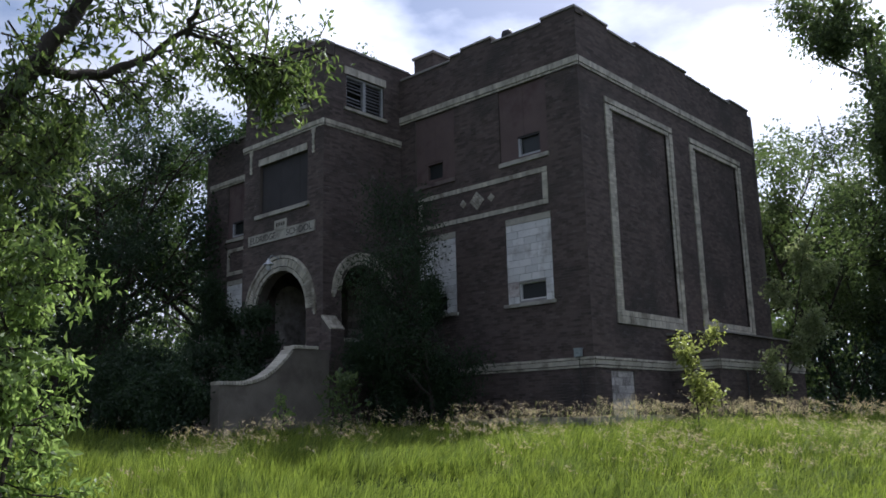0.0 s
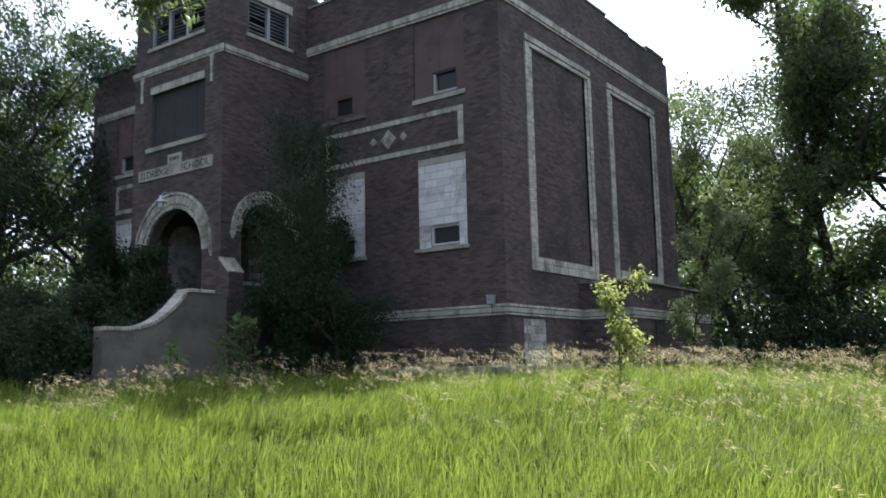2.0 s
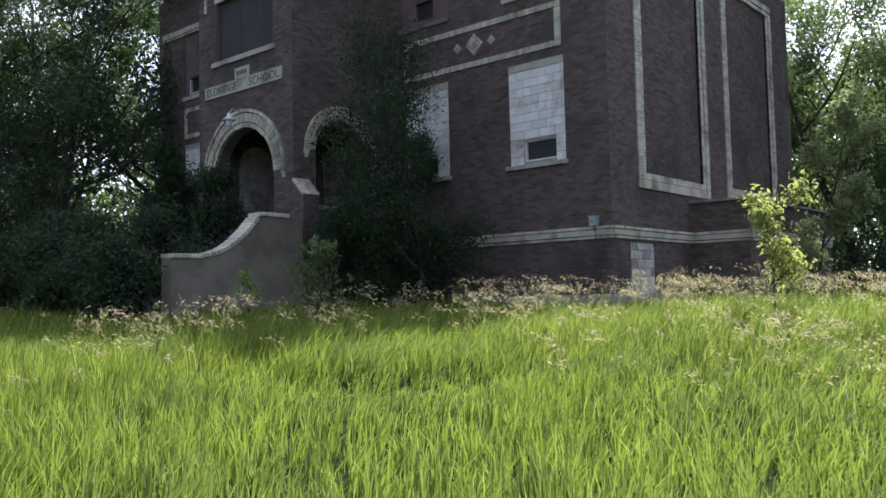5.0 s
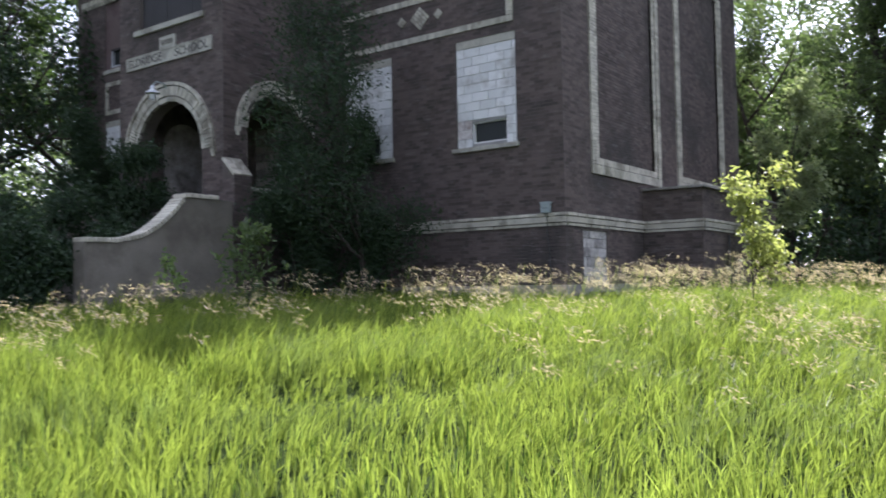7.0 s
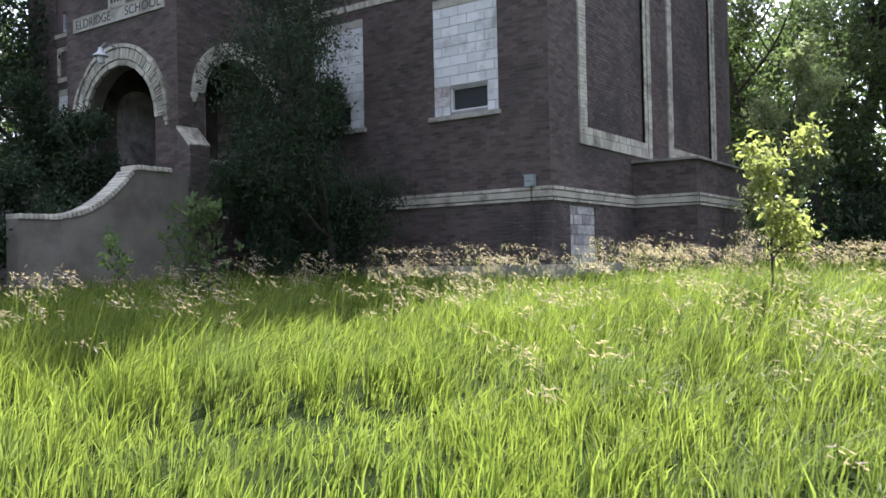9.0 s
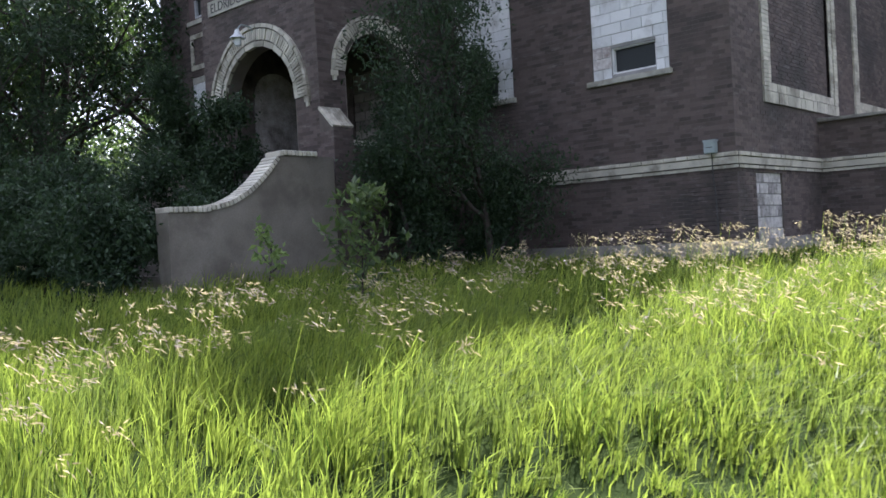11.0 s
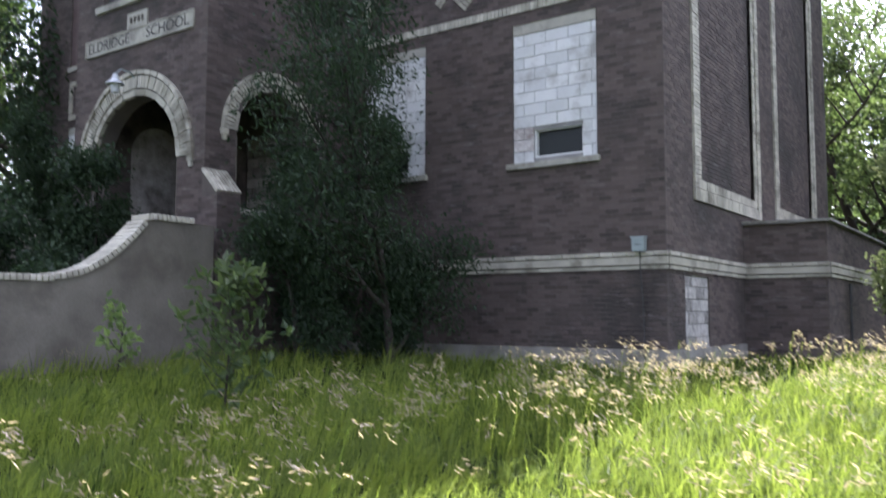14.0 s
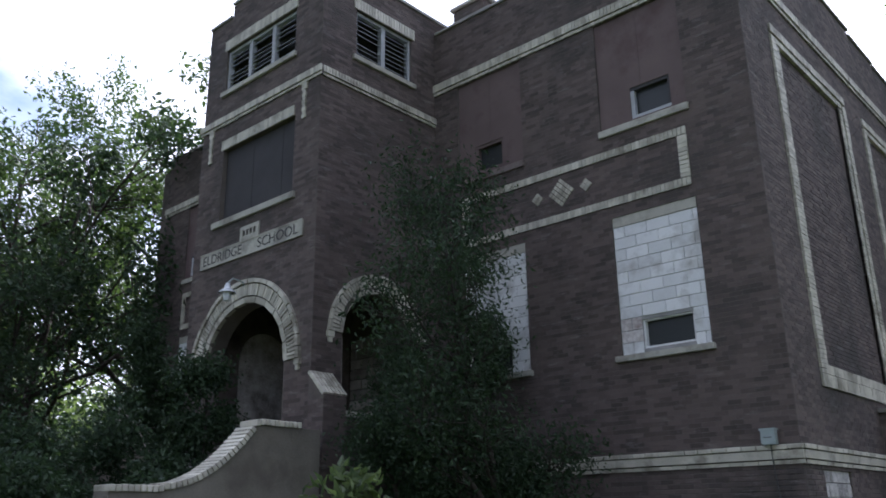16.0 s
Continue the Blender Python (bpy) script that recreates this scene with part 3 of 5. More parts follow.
def base_band(S, u0, u1, d, seed):
    """Water table: two smooth courses under a course of stretchers, which are pieces of their own."""
    band = own(obj("base_band", np_mesh("base_band", *brick_boxes(S, [(u0, u1, -0.235, 0.024)], -0.01, 0.02, 0, seed)), PALE_JOINT, None,
                   "pale glazed brick water table above the basement"))
    course("lower_course", S, u0, u1, -0.24, -0.18, 0.0, 0.035, 0.21, band, seed=seed)
    course("middle_course", S, u0, u1, -0.172, -0.05, 0.0, 0.055, 90.0, band, seed=seed + 1)
    n = max(1, round((u1 - u0) / 0.21))
    rng = random.Random(seed)
    for k in range(n):
        u = u0 + (k + 0.5) * (u1 - u0) / n
        ob = obj("brick", band_brick, None, band)
        x, y, z = S(np.float64(u), np.float64(0.02 + rng.uniform(-0.006, 0.004)), np.float64(-0.012 + rng.uniform(-0.002, 0.002)))
        px, py, _ = S(np.float64(u + 0.1), np.float64(0.02), np.float64(0))
        ob.matrix_world = pose(x, y, z, 0, 0, math.degrees(math.atan2(py - y, px - x)) + rng.uniform(-1, 1))
        if (u1 - u0) / n < 0.2:
            ob.scale.x = (u1 - u0) / n / 0.212


def cornice(S, u0, u1, z0, z1, seed):
    band = own(obj("cornice_band", np_mesh("cornice_band", *brick_boxes(S, [(u0, u1, z0 + 0.005, z1 - 0.005)], -0.01, 0.02, 0, seed)), PALE_JOINT, None,
                   "pale brick cornice band"))
    h = z1 - z0
    course("soldier_course", S, u0, u1, z0 + 0.3 * h, z1, 0.0, 0.06, 0.075, band, seed=seed)
    course("header_course", S, u0, u1, z0, z0 + 0.28 * h, 0.0, 0.035, 0.11, band, seed=seed + 1)


projection()
base_band(spread_front(0.0), TW1, 0.05, 0.0, 50)
base_band(spread_east(0.0), -0.02, JUT[2], 0.0, 52)
base_band(spread_front(0.0), WEST, TW0, 0.0, 54)
cornice(spread_front(0.0), TW1, 0.06, 7.53, 7.78, 60)
cornice(spread_east(0.0), 0.0, NORTH, 7.53, 7.78, 62)
cornice(spread_front(0.0), WEST, TW0, 7.53, 7.78, 64)
cornice(spread_front(TY), TW0 - 0.06, TW1 + 0.06, 6.82, 7.02, 66)
cornice(spread_east(TW1), TY, 0.0, 6.82, 7.02, 68)

# foundation courses, back walls and roof
for M, a, b in ((front(0.0), TW1, 0.03), (east(0.0), 0.0, JUT[2])):
    own(bar("foundation", M, a, b, 0.009, 0.03, -2.2, -1.4, CONCRETE, None, "pale rendered foundation strip"))
own(bar("rear_wall", flat, WEST, 0.0, NORTH, NORTH + 0.3, GZ, 9.0, MORTAR, None))
own(bar("west_wall", flat, WEST - 0.3, WEST, 0.0, NORTH, GZ, 9.0, MORTAR, None))
own(bar("roof", flat, WEST, -0.36, 0.36, NORTH, 8.3, 8.5, ROOF, None, "flat tarred roof behind the parapet"))
own(bar("upper_floor", flat, WEST, -0.36, 0.36, NORTH, 4.2, 4.4, CONCRETE, None))
own(bar("ground_floor", flat, WEST, -0.36, 0.36, NORTH, 0.2, 0.4, CONCRETE, None))


def parapet(M, S, steps, seed, depth=0.35):
    """Stepped parapet pieces (u0, u1, top), each with its own coping."""
    for k, (u0, u1, top) in enumerate(steps):
        if top > 9.01:
            piece = own(bar("parapet", M, u0, u1, -depth, 0.0, 9.0, top - 0.07, MORTAR, None))
            if top - 0.07 - 9.0 > 0.06:
                v, f = brick_boxes(S, bond(u0, u1, 9.0, top - 0.07), -0.01, 0.0035, 0.0015, seed + k)
                tagged(obj("brickwork", np_mesh("brickwork", v, f), BRICK, piece), kind="stuff")
        n = max(1, round((u1 - u0) / 0.55))
        for j in range(n):
            a, b = u0 + (u1 - u0) * j / n, u0 + (u1 - u0) * (j + 1) / n
            own(bar("coping", M, a + 0.003, b - 0.003, -depth - 0.03, 0.045, top - 0.068, top + random.uniform(-0.012, 0.008), COPING, None,
                    "weathered pale coping stone", 0.008))


parapet(front(0.0), spread_front(0.0), [(-1.08, 0.045, 9.2), (-2.15, -1.08, 9.08), (-2.78, -2.15, 9.1), (-3.97, -2.78, 9.27), (-4.38, -3.97, 9.17),
                                        (-6.45, -4.38, 9.05), (WEST, -14.6, 9.35), (-14.6, TW0, 9.1)], 70)
parapet(east(0.0), spread_east(0.0), [(0.4, 1.62, 9.2), (1.62, 3.08, 9.06), (3.08, 4.62, 9.19), (4.62, 6.28, 9.24), (6.28, 7.95, 9.12), (7.95, 9.45, 9.06),
                                      (9.45, NORTH, 9.2)], 80)
for a, b, c, e in ((-6.46, -5.62, 0.62, 1.9),):
    bm = bmesh.new()
    ubox(bm, flat, a, b, c, e, 8.4, 9.88)
    chim = own(part("chimney", bm, MORTAR, None, "squat dark brick chimney behind the parapet"))
    for S, p, q, sd in ((spread_front(c), a, b, 90), (spread_east(b), c, e, 91)):
        v, f = brick_boxes(S, bond(p, q, 9.0, 9.88), -0.01, 0.0035, 0.0015, sd)
        tagged(obj("brickwork", np_mesh("brickwork", v, f), BRICK, chim), kind="stuff")
    bar("cap", flat, a - 0.06, b + 0.06, c - 0.06, e + 0.06, 9.88, 9.96, COPING, chim, "pale chimney cap", 0.01)
bm = bmesh.new()
bmesh.ops.create_icosphere(bm, subdivisions=2, radius=0.17, matrix=pose(-2.4, 0.25, 9.25))
for v in bm.verts:
    v.co += Vector((noise.noise(v.co * 5), noise.noise(v.co * 5 + Vector((9, 0, 0))), noise.noise(v.co * 5 + Vector((0, 9, 0))))) * 0.05
own(part("vent_cowl", bm, DARKMETAL, None, "rounded dark vent cowl on the parapet"))


# ---- tower ----
AC, AZ, AR, AO = -8.42, 1.68, 1.22, 1.66        # front arch: centre, springing, inner and outer radius
BC, BZ, BR, BO = -1.55, 2.15, 0.84, 1.17        # side arch
PORCH_Z = 0.42


def tower():
    F, SF, E, SE = front(TY), spread_front(TY), east(TW1), spread_east(TW1)
    door = (AC - AR, AC + AR, PORCH_Z, AZ + AR + 0.02)
    panel = (-9.5, -7.2, 4.73, 6.26)
    bell = (-9.62, -7.3, 7.62, 8.6)
    bm = bmesh.new()
    slab(bm, F, TW0, TW1, GZ, 9.0, [door, panel, bell])
    arch_fill(bm, F, AC, AZ, AR, AZ + AR + 0.02)
    wall = own(part("tower_front_wall", bm, MORTAR, None, "dark brick tower front with a round entrance arch"))
    holes = [door, panel, bell, (TW0, TW1, 6.82, 7.02), (-9.98, -6.83, 3.82, 4.13), (-8.69, -8.11, 4.13, 4.42), (-9.68, -7.1, 4.6, 4.73), (-9.55, -7.22, 6.26, 6.47),
             (-9.68, -7.25, 8.6, 8.84), (-9.7, -7.24, 7.51, 7.62)]
    v, f = brick_boxes(SF, bond(TW0, TW1, -1.7, 9.0, holes, [(AC, AZ, AO)]), -0.01, 0.0035, 0.0015, 100)
    tagged(obj("brickwork", np_mesh("brickwork", v, f), BRICK, wall), kind="stuff")

    arch2 = (BC - BR, BC + BR, 0.86, BZ + BR + 0.02)
    bell2 = (-2.2, -0.7, 7.58, 8.6)
    bm = bmesh.new()
    slab(bm, E, TY + 0.352, 0.0, GZ, 9.0, [arch2, bell2])
    arch_fill(bm, E, BC, BZ, BR, BZ + BR + 0.02)
    wall2 = own(part("tower_side_wall", bm, MORTAR, None, "dark brick tower side with a round-arched opening"))
    holes2 = [arch2, bell2, (TY, 0, 6.82, 7.02), (-2.28, -0.62, 8.6, 8.84), (-2.26, -0.64, 7.47, 7.58), (BC - BR - 0.1, BC + BR + 0.1, 0.76, 0.86)]
    v, f = brick_boxes(SE, bond(TY, 0.0, -1.7, 9.0, holes2, [(BC, BZ, BO)]), -0.01, 0.0035, 0.0015, 101)
    tagged(obj("brickwork", np_mesh("brickwork", v, f), BRICK, wall2), kind="stuff")
    own(bar("tower_west_wall", flat, TW0, TW0 + 0.35, TY + 0.352, 0.0, GZ, 9.0, MORTAR, None))
    own(bar("tower_rear_wall", flat, TW0, TW1, 0.36, 0.6, 8.5, 9.4, MORTAR, None))
    own(bar("tower_roof", flat, TW0 + 0.352, TW1 - 0.352, TY + 0.352, 0.35, 8.72, 8.85, ROOF, None))
    own(bar("tower_side_upstand", flat, TW1 - 0.35, TW1, 0.002, 0.36, 7.0, 9.0, MORTAR, None))

    # parapet of the tower, its middle raised
    parapet(F, SF, [(TW0, -9.5, 9.42), (-9.5, -7.3, 9.72), (-7.3, TW1 + 0.045, 9.42)], 110)
    parapet(E, SE, [(TY + 0.4, 0.4, 9.42)], 116)

    # long recessed window over the sign, closed with dark boards
    closed = own(bar("boarded_tower_window", F, panel[0], panel[1], -0.2, -0.142, panel[2], panel[3], SLATE, None, "wide tower window closed with dark grey boards"))
    n = 5
    for k in range(n):
        w = (panel[1] - panel[0]) / n
        bar("board", F, panel[0] + k * w + 0.002, panel[0] + (k + 1) * w - 0.004, -0.14, -0.1 + 0.004 * (k % 2), panel[2], panel[3], SLATE, closed)
    course("lintel", SF, -9.55, -7.22, 6.26, 6.47, -0.05, 0.03, 0.075, closed, "pale soldier-brick lintel", seed=120)
    bar("sill", F, -9.68, -7.1, -0.1, 0.06, 4.6, 4.727, STONE, closed, "pale stone sill", 0.01)
    # toothed drops under the band
    for u in (-9.95, -6.93):
        rows = []
        for k in range(10):
            w = 0.15 if k < 2 else (0.105 if k % 2 else 0.075)
            rows.append((u - w / 2, u + w / 2, 6.82 - (k + 1) * 0.072 + 0.006, 6.82 - k * 0.072 - 0.004))
        v, f = brick_boxes(SF, rows, -0.01, 0.035, 0.004, 121)
        own(obj("brick_drop", np_mesh("brick_drop", v, f), PALE, None, "toothed drop of pale bricks under the band"))

    louvred(F, SF, *bell, 3, -9.68, -7.25, 0.24)
    louvred(E, SE, *bell2, 2, -2.28, -0.62, 0.24)

    # sign
    bm = bmesh.new()
    slab(bm, F, -9.98, -6.83, 3.82, 4.13, [], -0.02, 0.03)
    sign = own(part("name_stone", bm, STONE, None, "long pale stone over the arch lettered with the school's name"))
    for a, b, c, d in ((-9.98, -6.83, 3.82, 3.845), (-9.98, -6.83, 4.105, 4.13), (-9.98, -9.955, 3.845, 4.105), (-6.855, -6.83, 3.845, 4.105)):
        bar("rim", F, a, b, 0.03, 0.042, c, d, STONE, sign)
    for word, u0, u1 in (("ELDRIDGE", -9.88, -8.62), ("SCHOOL", -8.12, -6.95)):
        lettering(word, u0, u1, 3.885, 4.075, TY - 0.031, sign)
    date = own(bar("date_stone", F, -8.69, -8.11, -0.02, 0.035, 4.132, 4.41, STONE, None, "small pale date stone above the name"))
    for k in range(4):
        bar("mark", F, -8.6 + k * 0.11, -8.53 + k * 0.11, 0.035, 0.039, 4.22, 4.33, PALE_JOINT, date)

    arch_ring(SF, F, AC, AZ, AR, AO, 122, "entrance_arch")
    arch_ring(SE, E, BC, BZ, BR, BO, 124, "side_arch")
    # pale jamb bricks under both arches and the sill of the side one
    for S, u, z0, z1, inner in ((SF, AC - AR, PORCH_Z, AZ, 1), (SF, AC + AR - 0.025, PORCH_Z, AZ, 1), (SE, BC - BR, 0.86, BZ, 1), (SE, BC + BR - 0.025, 0.86, BZ, 1)):
        w = 0.025
        rows = [(u, u + w, z0 + k * 0.072 + 0.004, z0 + (k + 1) * 0.072 - 0.004) for k in range(int((z1 - z0) / 0.072))]
        v, f = brick_boxes(S, rows, -0.06, -0.008, 0.004, 126)
        tagged(own(obj("jamb", np_mesh("jamb", v, f), PLASTER, None, "worn pale brick jamb of an arch")), kind="stuff")
    own(bar("arch_sill", E, BC - BR - 0.1, BC + BR + 0.1, -0.3, 0.06, 0.76, 0.857, STONE, None, "pale stone sill of the side arch", 0.01))


def louvred(M, S, u0, u1, z0, z1, n, l0, l1, lh):
    """A belfry window: mullions, slanting louvres, soldier lintel and sill."""
    bm = bmesh.new()
    ubox(bm, M, u0, u1, -0.34, -0.32, z0, z1)
    win = own(part("belfry_window", bm, ROOF, None, "belfry window with grey wooden louvres under a pale lintel"))
    course("lintel", S, l0, l1, z1, z1 + lh, -0.05, 0.03, 0.075, win, "pale soldier-brick lintel", seed=130)
    bar("sill", M, l0 - 0.02, l1 + 0.02, -0.1, 0.06, z0 - 0.11, z0 - 0.002, STONE, win, "pale stone sill", 0.01)
    w = (u1 - u0) / n
    for k in range(n + 1):
        u = u0 + k * w
        a, b = (u, u + 0.05) if k == 0 else (u - 0.05, u) if k == n else (u - 0.05, u + 0.05)
        bar("mullion", M, a, b, -0.16, -0.05, z0, z1, WOOD, win)
    bar("head", M, u0 + 0.05, u1 - 0.05, -0.16, -0.06, z1 - 0.06, z1, WOOD, win)
    for k in range(n):
        for j in range(9):
            if random.random() < 0.1:
                continue
            z = z0 + 0.03 + j * (z1 - z0 - 0.1) / 9
            bm = bmesh.new()
            vs = ubox(bm, M, u0 + k * w + 0.05, u0 + (k + 1) * w - 0.05, -0.2, -0.08, z, z + 0.014)
            sag = random.uniform(-0.02, 0.012)
            for i, v in enumerate(vs):
                if i in (0, 1, 4, 5):
                    v.co.z += 0.09
                if i > 3:
                    v.co.z += sag
            part("louvre", bm, LOUVRE, win)


def lettering(word, u0, u1, z0, z1, y, parent):
    cu = bpy.data.curves.new("lettering", "FONT")
    cu.body, cu.extrude, cu.size = word, 0.006, 1.0
    tmp = bpy.data.objects.new("lettering", cu)
    scene.collection.objects.link(tmp)
    bpy.context.view_layer.update()
    me = bpy.data.meshes.new_from_object(tmp.evaluated_get(bpy.context.evaluated_depsgraph_get()))
    bpy.data.objects.remove(tmp)
    bpy.data.curves.remove(cu)
    co = np.array([v.co for v in me.vertices])
    lo, hi = co.min(0), co.max(0)
    sx, sz = (u1 - u0) / (hi[0] - lo[0]), (z1 - z0) / (hi[1] - lo[1])
    for v in me.vertices:
        x, h, d = v.co
        v.co = (u0 + (x - lo[0]) * sx, y - d * 0.5, z0 + (h - lo[1]) * sz)
    obj("lettering", me, SLATE, parent, "dark incised capitals")


def arch_ring(S, M, c, zs, ri, ro, seed, name):
    """Round arch: a ring of wedge bricks as pieces, with thin header rings inside and outside."""
    t = ro - ri
    bands = ((ri, ri + 0.25 * t, 0.03, 0.34, False), (ri + 0.29 * t, ri + 0.77 * t, 0.045, 0.066, True), (ri + 0.83 * t, ro, 0.066, 0.2, False))
    bm = bmesh.new()
    n = 40
    for k in range(n):
        a, b = math.pi * k / n, math.pi * (k + 1) / n
        bm.faces.new([bm.verts.new(M(c + r * math.cos(g), 0.02, zs + r * math.sin(g))) for r, g in ((ri, a), (ro - 0.01, a), (ro - 0.01, b), (ri, b))])
    ring = own(part(name, bm, PALE_JOINT, None, "round arch of pale glazed bricks"))
    rng = random.Random(seed)
    for r0, r1, d, w, pieces in bands:
        n = round(math.pi * (r0 + r1) / 2 / w)
        joined = bmesh.new()
        for k in range(n):
            a, b = math.pi * (k + 0.009 / w) / n, math.pi * (k + 1 - 0.009 / w) / n
            dd = d + rng.uniform(-0.012, 0.008)
            q = [(r0, a), (r1, a), (r1, b), (r0, b)]
            use = bmesh.new() if pieces else joined
            lo = [use.verts.new(M(c + r * math.cos(g), -0.05, zs + r * math.sin(g))) for r, g in q]
            hi = [use.verts.new(M(c + r * math.cos(g), dd, zs + r * math.sin(g))) for r, g in q]
            use.faces.new(hi)
            for j in range(4):
                use.faces.new([lo[j], lo[(j + 1) % 4], hi[(j + 1) % 4], hi[j]])
            if pieces:
                part("brick", use, PALE_PIECE, ring)
        if pieces:
            joined.free()
        else:
            tagged(part("header_ring", joined, PALE, ring), kind="stuff")
    # small corbel feet under the outer ring
    for sgn in (-1, 1):
        u = c + sgn * (ro - 0.05)
        bm = bmesh.new()
        ubox(bm, M, u - 0.07, u + 0.07, 0.0, 0.06, zs - 0.1, zs - 0.002)
        ubox(bm, M, u - 0.035, u + 0.035, 0.0, 0.05, zs - 0.19, zs - 0.104)
        part("corbel", bm, PALE, ring)


tower()


def porch():
    own(bar("porch_floor", flat, TW0 + 0.352, TW1 - 0.352, TY + 0.002, -0.002, PORCH_Z - 0.2, PORCH_Z, CONCRETE, None, "worn concrete porch floor"))
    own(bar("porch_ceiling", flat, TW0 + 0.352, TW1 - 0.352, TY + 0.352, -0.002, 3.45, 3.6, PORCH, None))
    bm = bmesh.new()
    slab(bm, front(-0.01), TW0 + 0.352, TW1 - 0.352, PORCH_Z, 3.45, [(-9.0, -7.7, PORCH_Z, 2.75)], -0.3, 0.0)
    back = own(part("porch_back_wall", bm, PORCH, None, "peeling plaster wall at the back of the porch, coloured dark for its shade"))
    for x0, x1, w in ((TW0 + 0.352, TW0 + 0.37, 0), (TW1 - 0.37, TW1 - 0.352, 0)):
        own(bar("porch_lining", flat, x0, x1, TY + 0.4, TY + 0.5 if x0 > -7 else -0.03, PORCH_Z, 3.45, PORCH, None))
    # doorway walled up with pale rubble blocks, porch shade put into their colour
    bm = bmesh.new()
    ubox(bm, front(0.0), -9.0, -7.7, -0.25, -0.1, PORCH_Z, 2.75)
    fill = own(part("walled_up_doorway", bm, PORCH, None, "doorway inside the porch walled up with patchy blocks, coloured dark for the porch shade"))
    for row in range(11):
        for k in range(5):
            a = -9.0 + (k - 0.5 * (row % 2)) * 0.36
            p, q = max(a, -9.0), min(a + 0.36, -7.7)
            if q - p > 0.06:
                ob = obj("block", block_piece(round(q - p - 0.02, 2), 0.19, SHADED_BLOCK), None, fill)
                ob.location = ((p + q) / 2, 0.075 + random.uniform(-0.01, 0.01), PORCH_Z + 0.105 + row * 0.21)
    # side arch of the porch, walled up and smeared with plaster
    bm = bmesh.new()
    ring = [(-2.08, PORCH_Z), (-0.9, PORCH_Z)] + [(-1.49 + 0.59 * math.cos(radians(a)), 2.2 + 0.59 * math.sin(radians(a))) for a in range(0, 181, 12)]
    near_side, far_side = [[bm.verts.new((x, y, z)) for y, z in ring] for x in (TW0 + 0.4, TW0 + 0.371)]
    bm.faces.new(near_side)
    bm.faces.new(far_side)
    for i in range(len(ring)):
        j = (i + 1) % len(ring)
        bm.faces.new([near_side[i], near_side[j], far_side[j], far_side[i]])
    own(part("walled_up_arch", bm, SMEARED, None, "arch in the porch wall filled with pale smeared plaster"))


porch()


# buttress with a sloping pale brick cap beside the side arch
def buttress():
    bm = bmesh.new()
    x0, x1, y0, y1 = TW1 + 0.002, -6.12, -3.07, -2.6
    q = [(x0, GZ), (x1, GZ), (x1, 1.0), (x0, 1.39)]
    lo, hi = [bm.verts.new((x, y0, z)) for x, z in q], [bm.verts.new((x, y1, z)) for x, z in q]
    bm.faces.new(lo)
    bm.faces.new(hi)
    for k in range(4):
        bm.faces.new([lo[k], lo[(k + 1) % 4], hi[(k + 1) % 4], hi[k]])
    b = own(part("buttress", bm, MORTAR, None, "dark brick buttress with a sloping pale brick cap"))
    v, f = brick_boxes(spread_east(x1), bond(y0, y1, -1.7, 1.0), -0.01, 0.0035, 0.0015, 140)
    tagged(obj("brickwork", np_mesh("brickwork", v, f), BRICK, b), kind="stuff")
    v, f = brick_boxes(spread_front(y0), bond(x0, x1, -1.7, 0.98), -0.01, 0.0035, 0.0015, 141)
    tagged(obj("brickwork", np_mesh("brickwork", v, f), BRICK, b), kind="stuff")
    me = bevelled_box_mesh("cap_brick", 0.18, 0.062, 0.06, 0.006)
    me.materials.append(PALE_PIECE)
    slope = math.degrees(math.atan2(0.39, 0.38))
    for row in range(3):
        for k in range(7):
            ob = obj("brick", me, None, b)
            s = row * 0.185 + 0.085
            ob.matrix_world = pose(x0 + s * math.cos(radians(slope)), y0 - 0.02 + 0.036 + k * 0.0725, 1.42 - s * math.sin(radians(slope)), 0, slope + random.uniform(-2, 2), 0)


buttress()


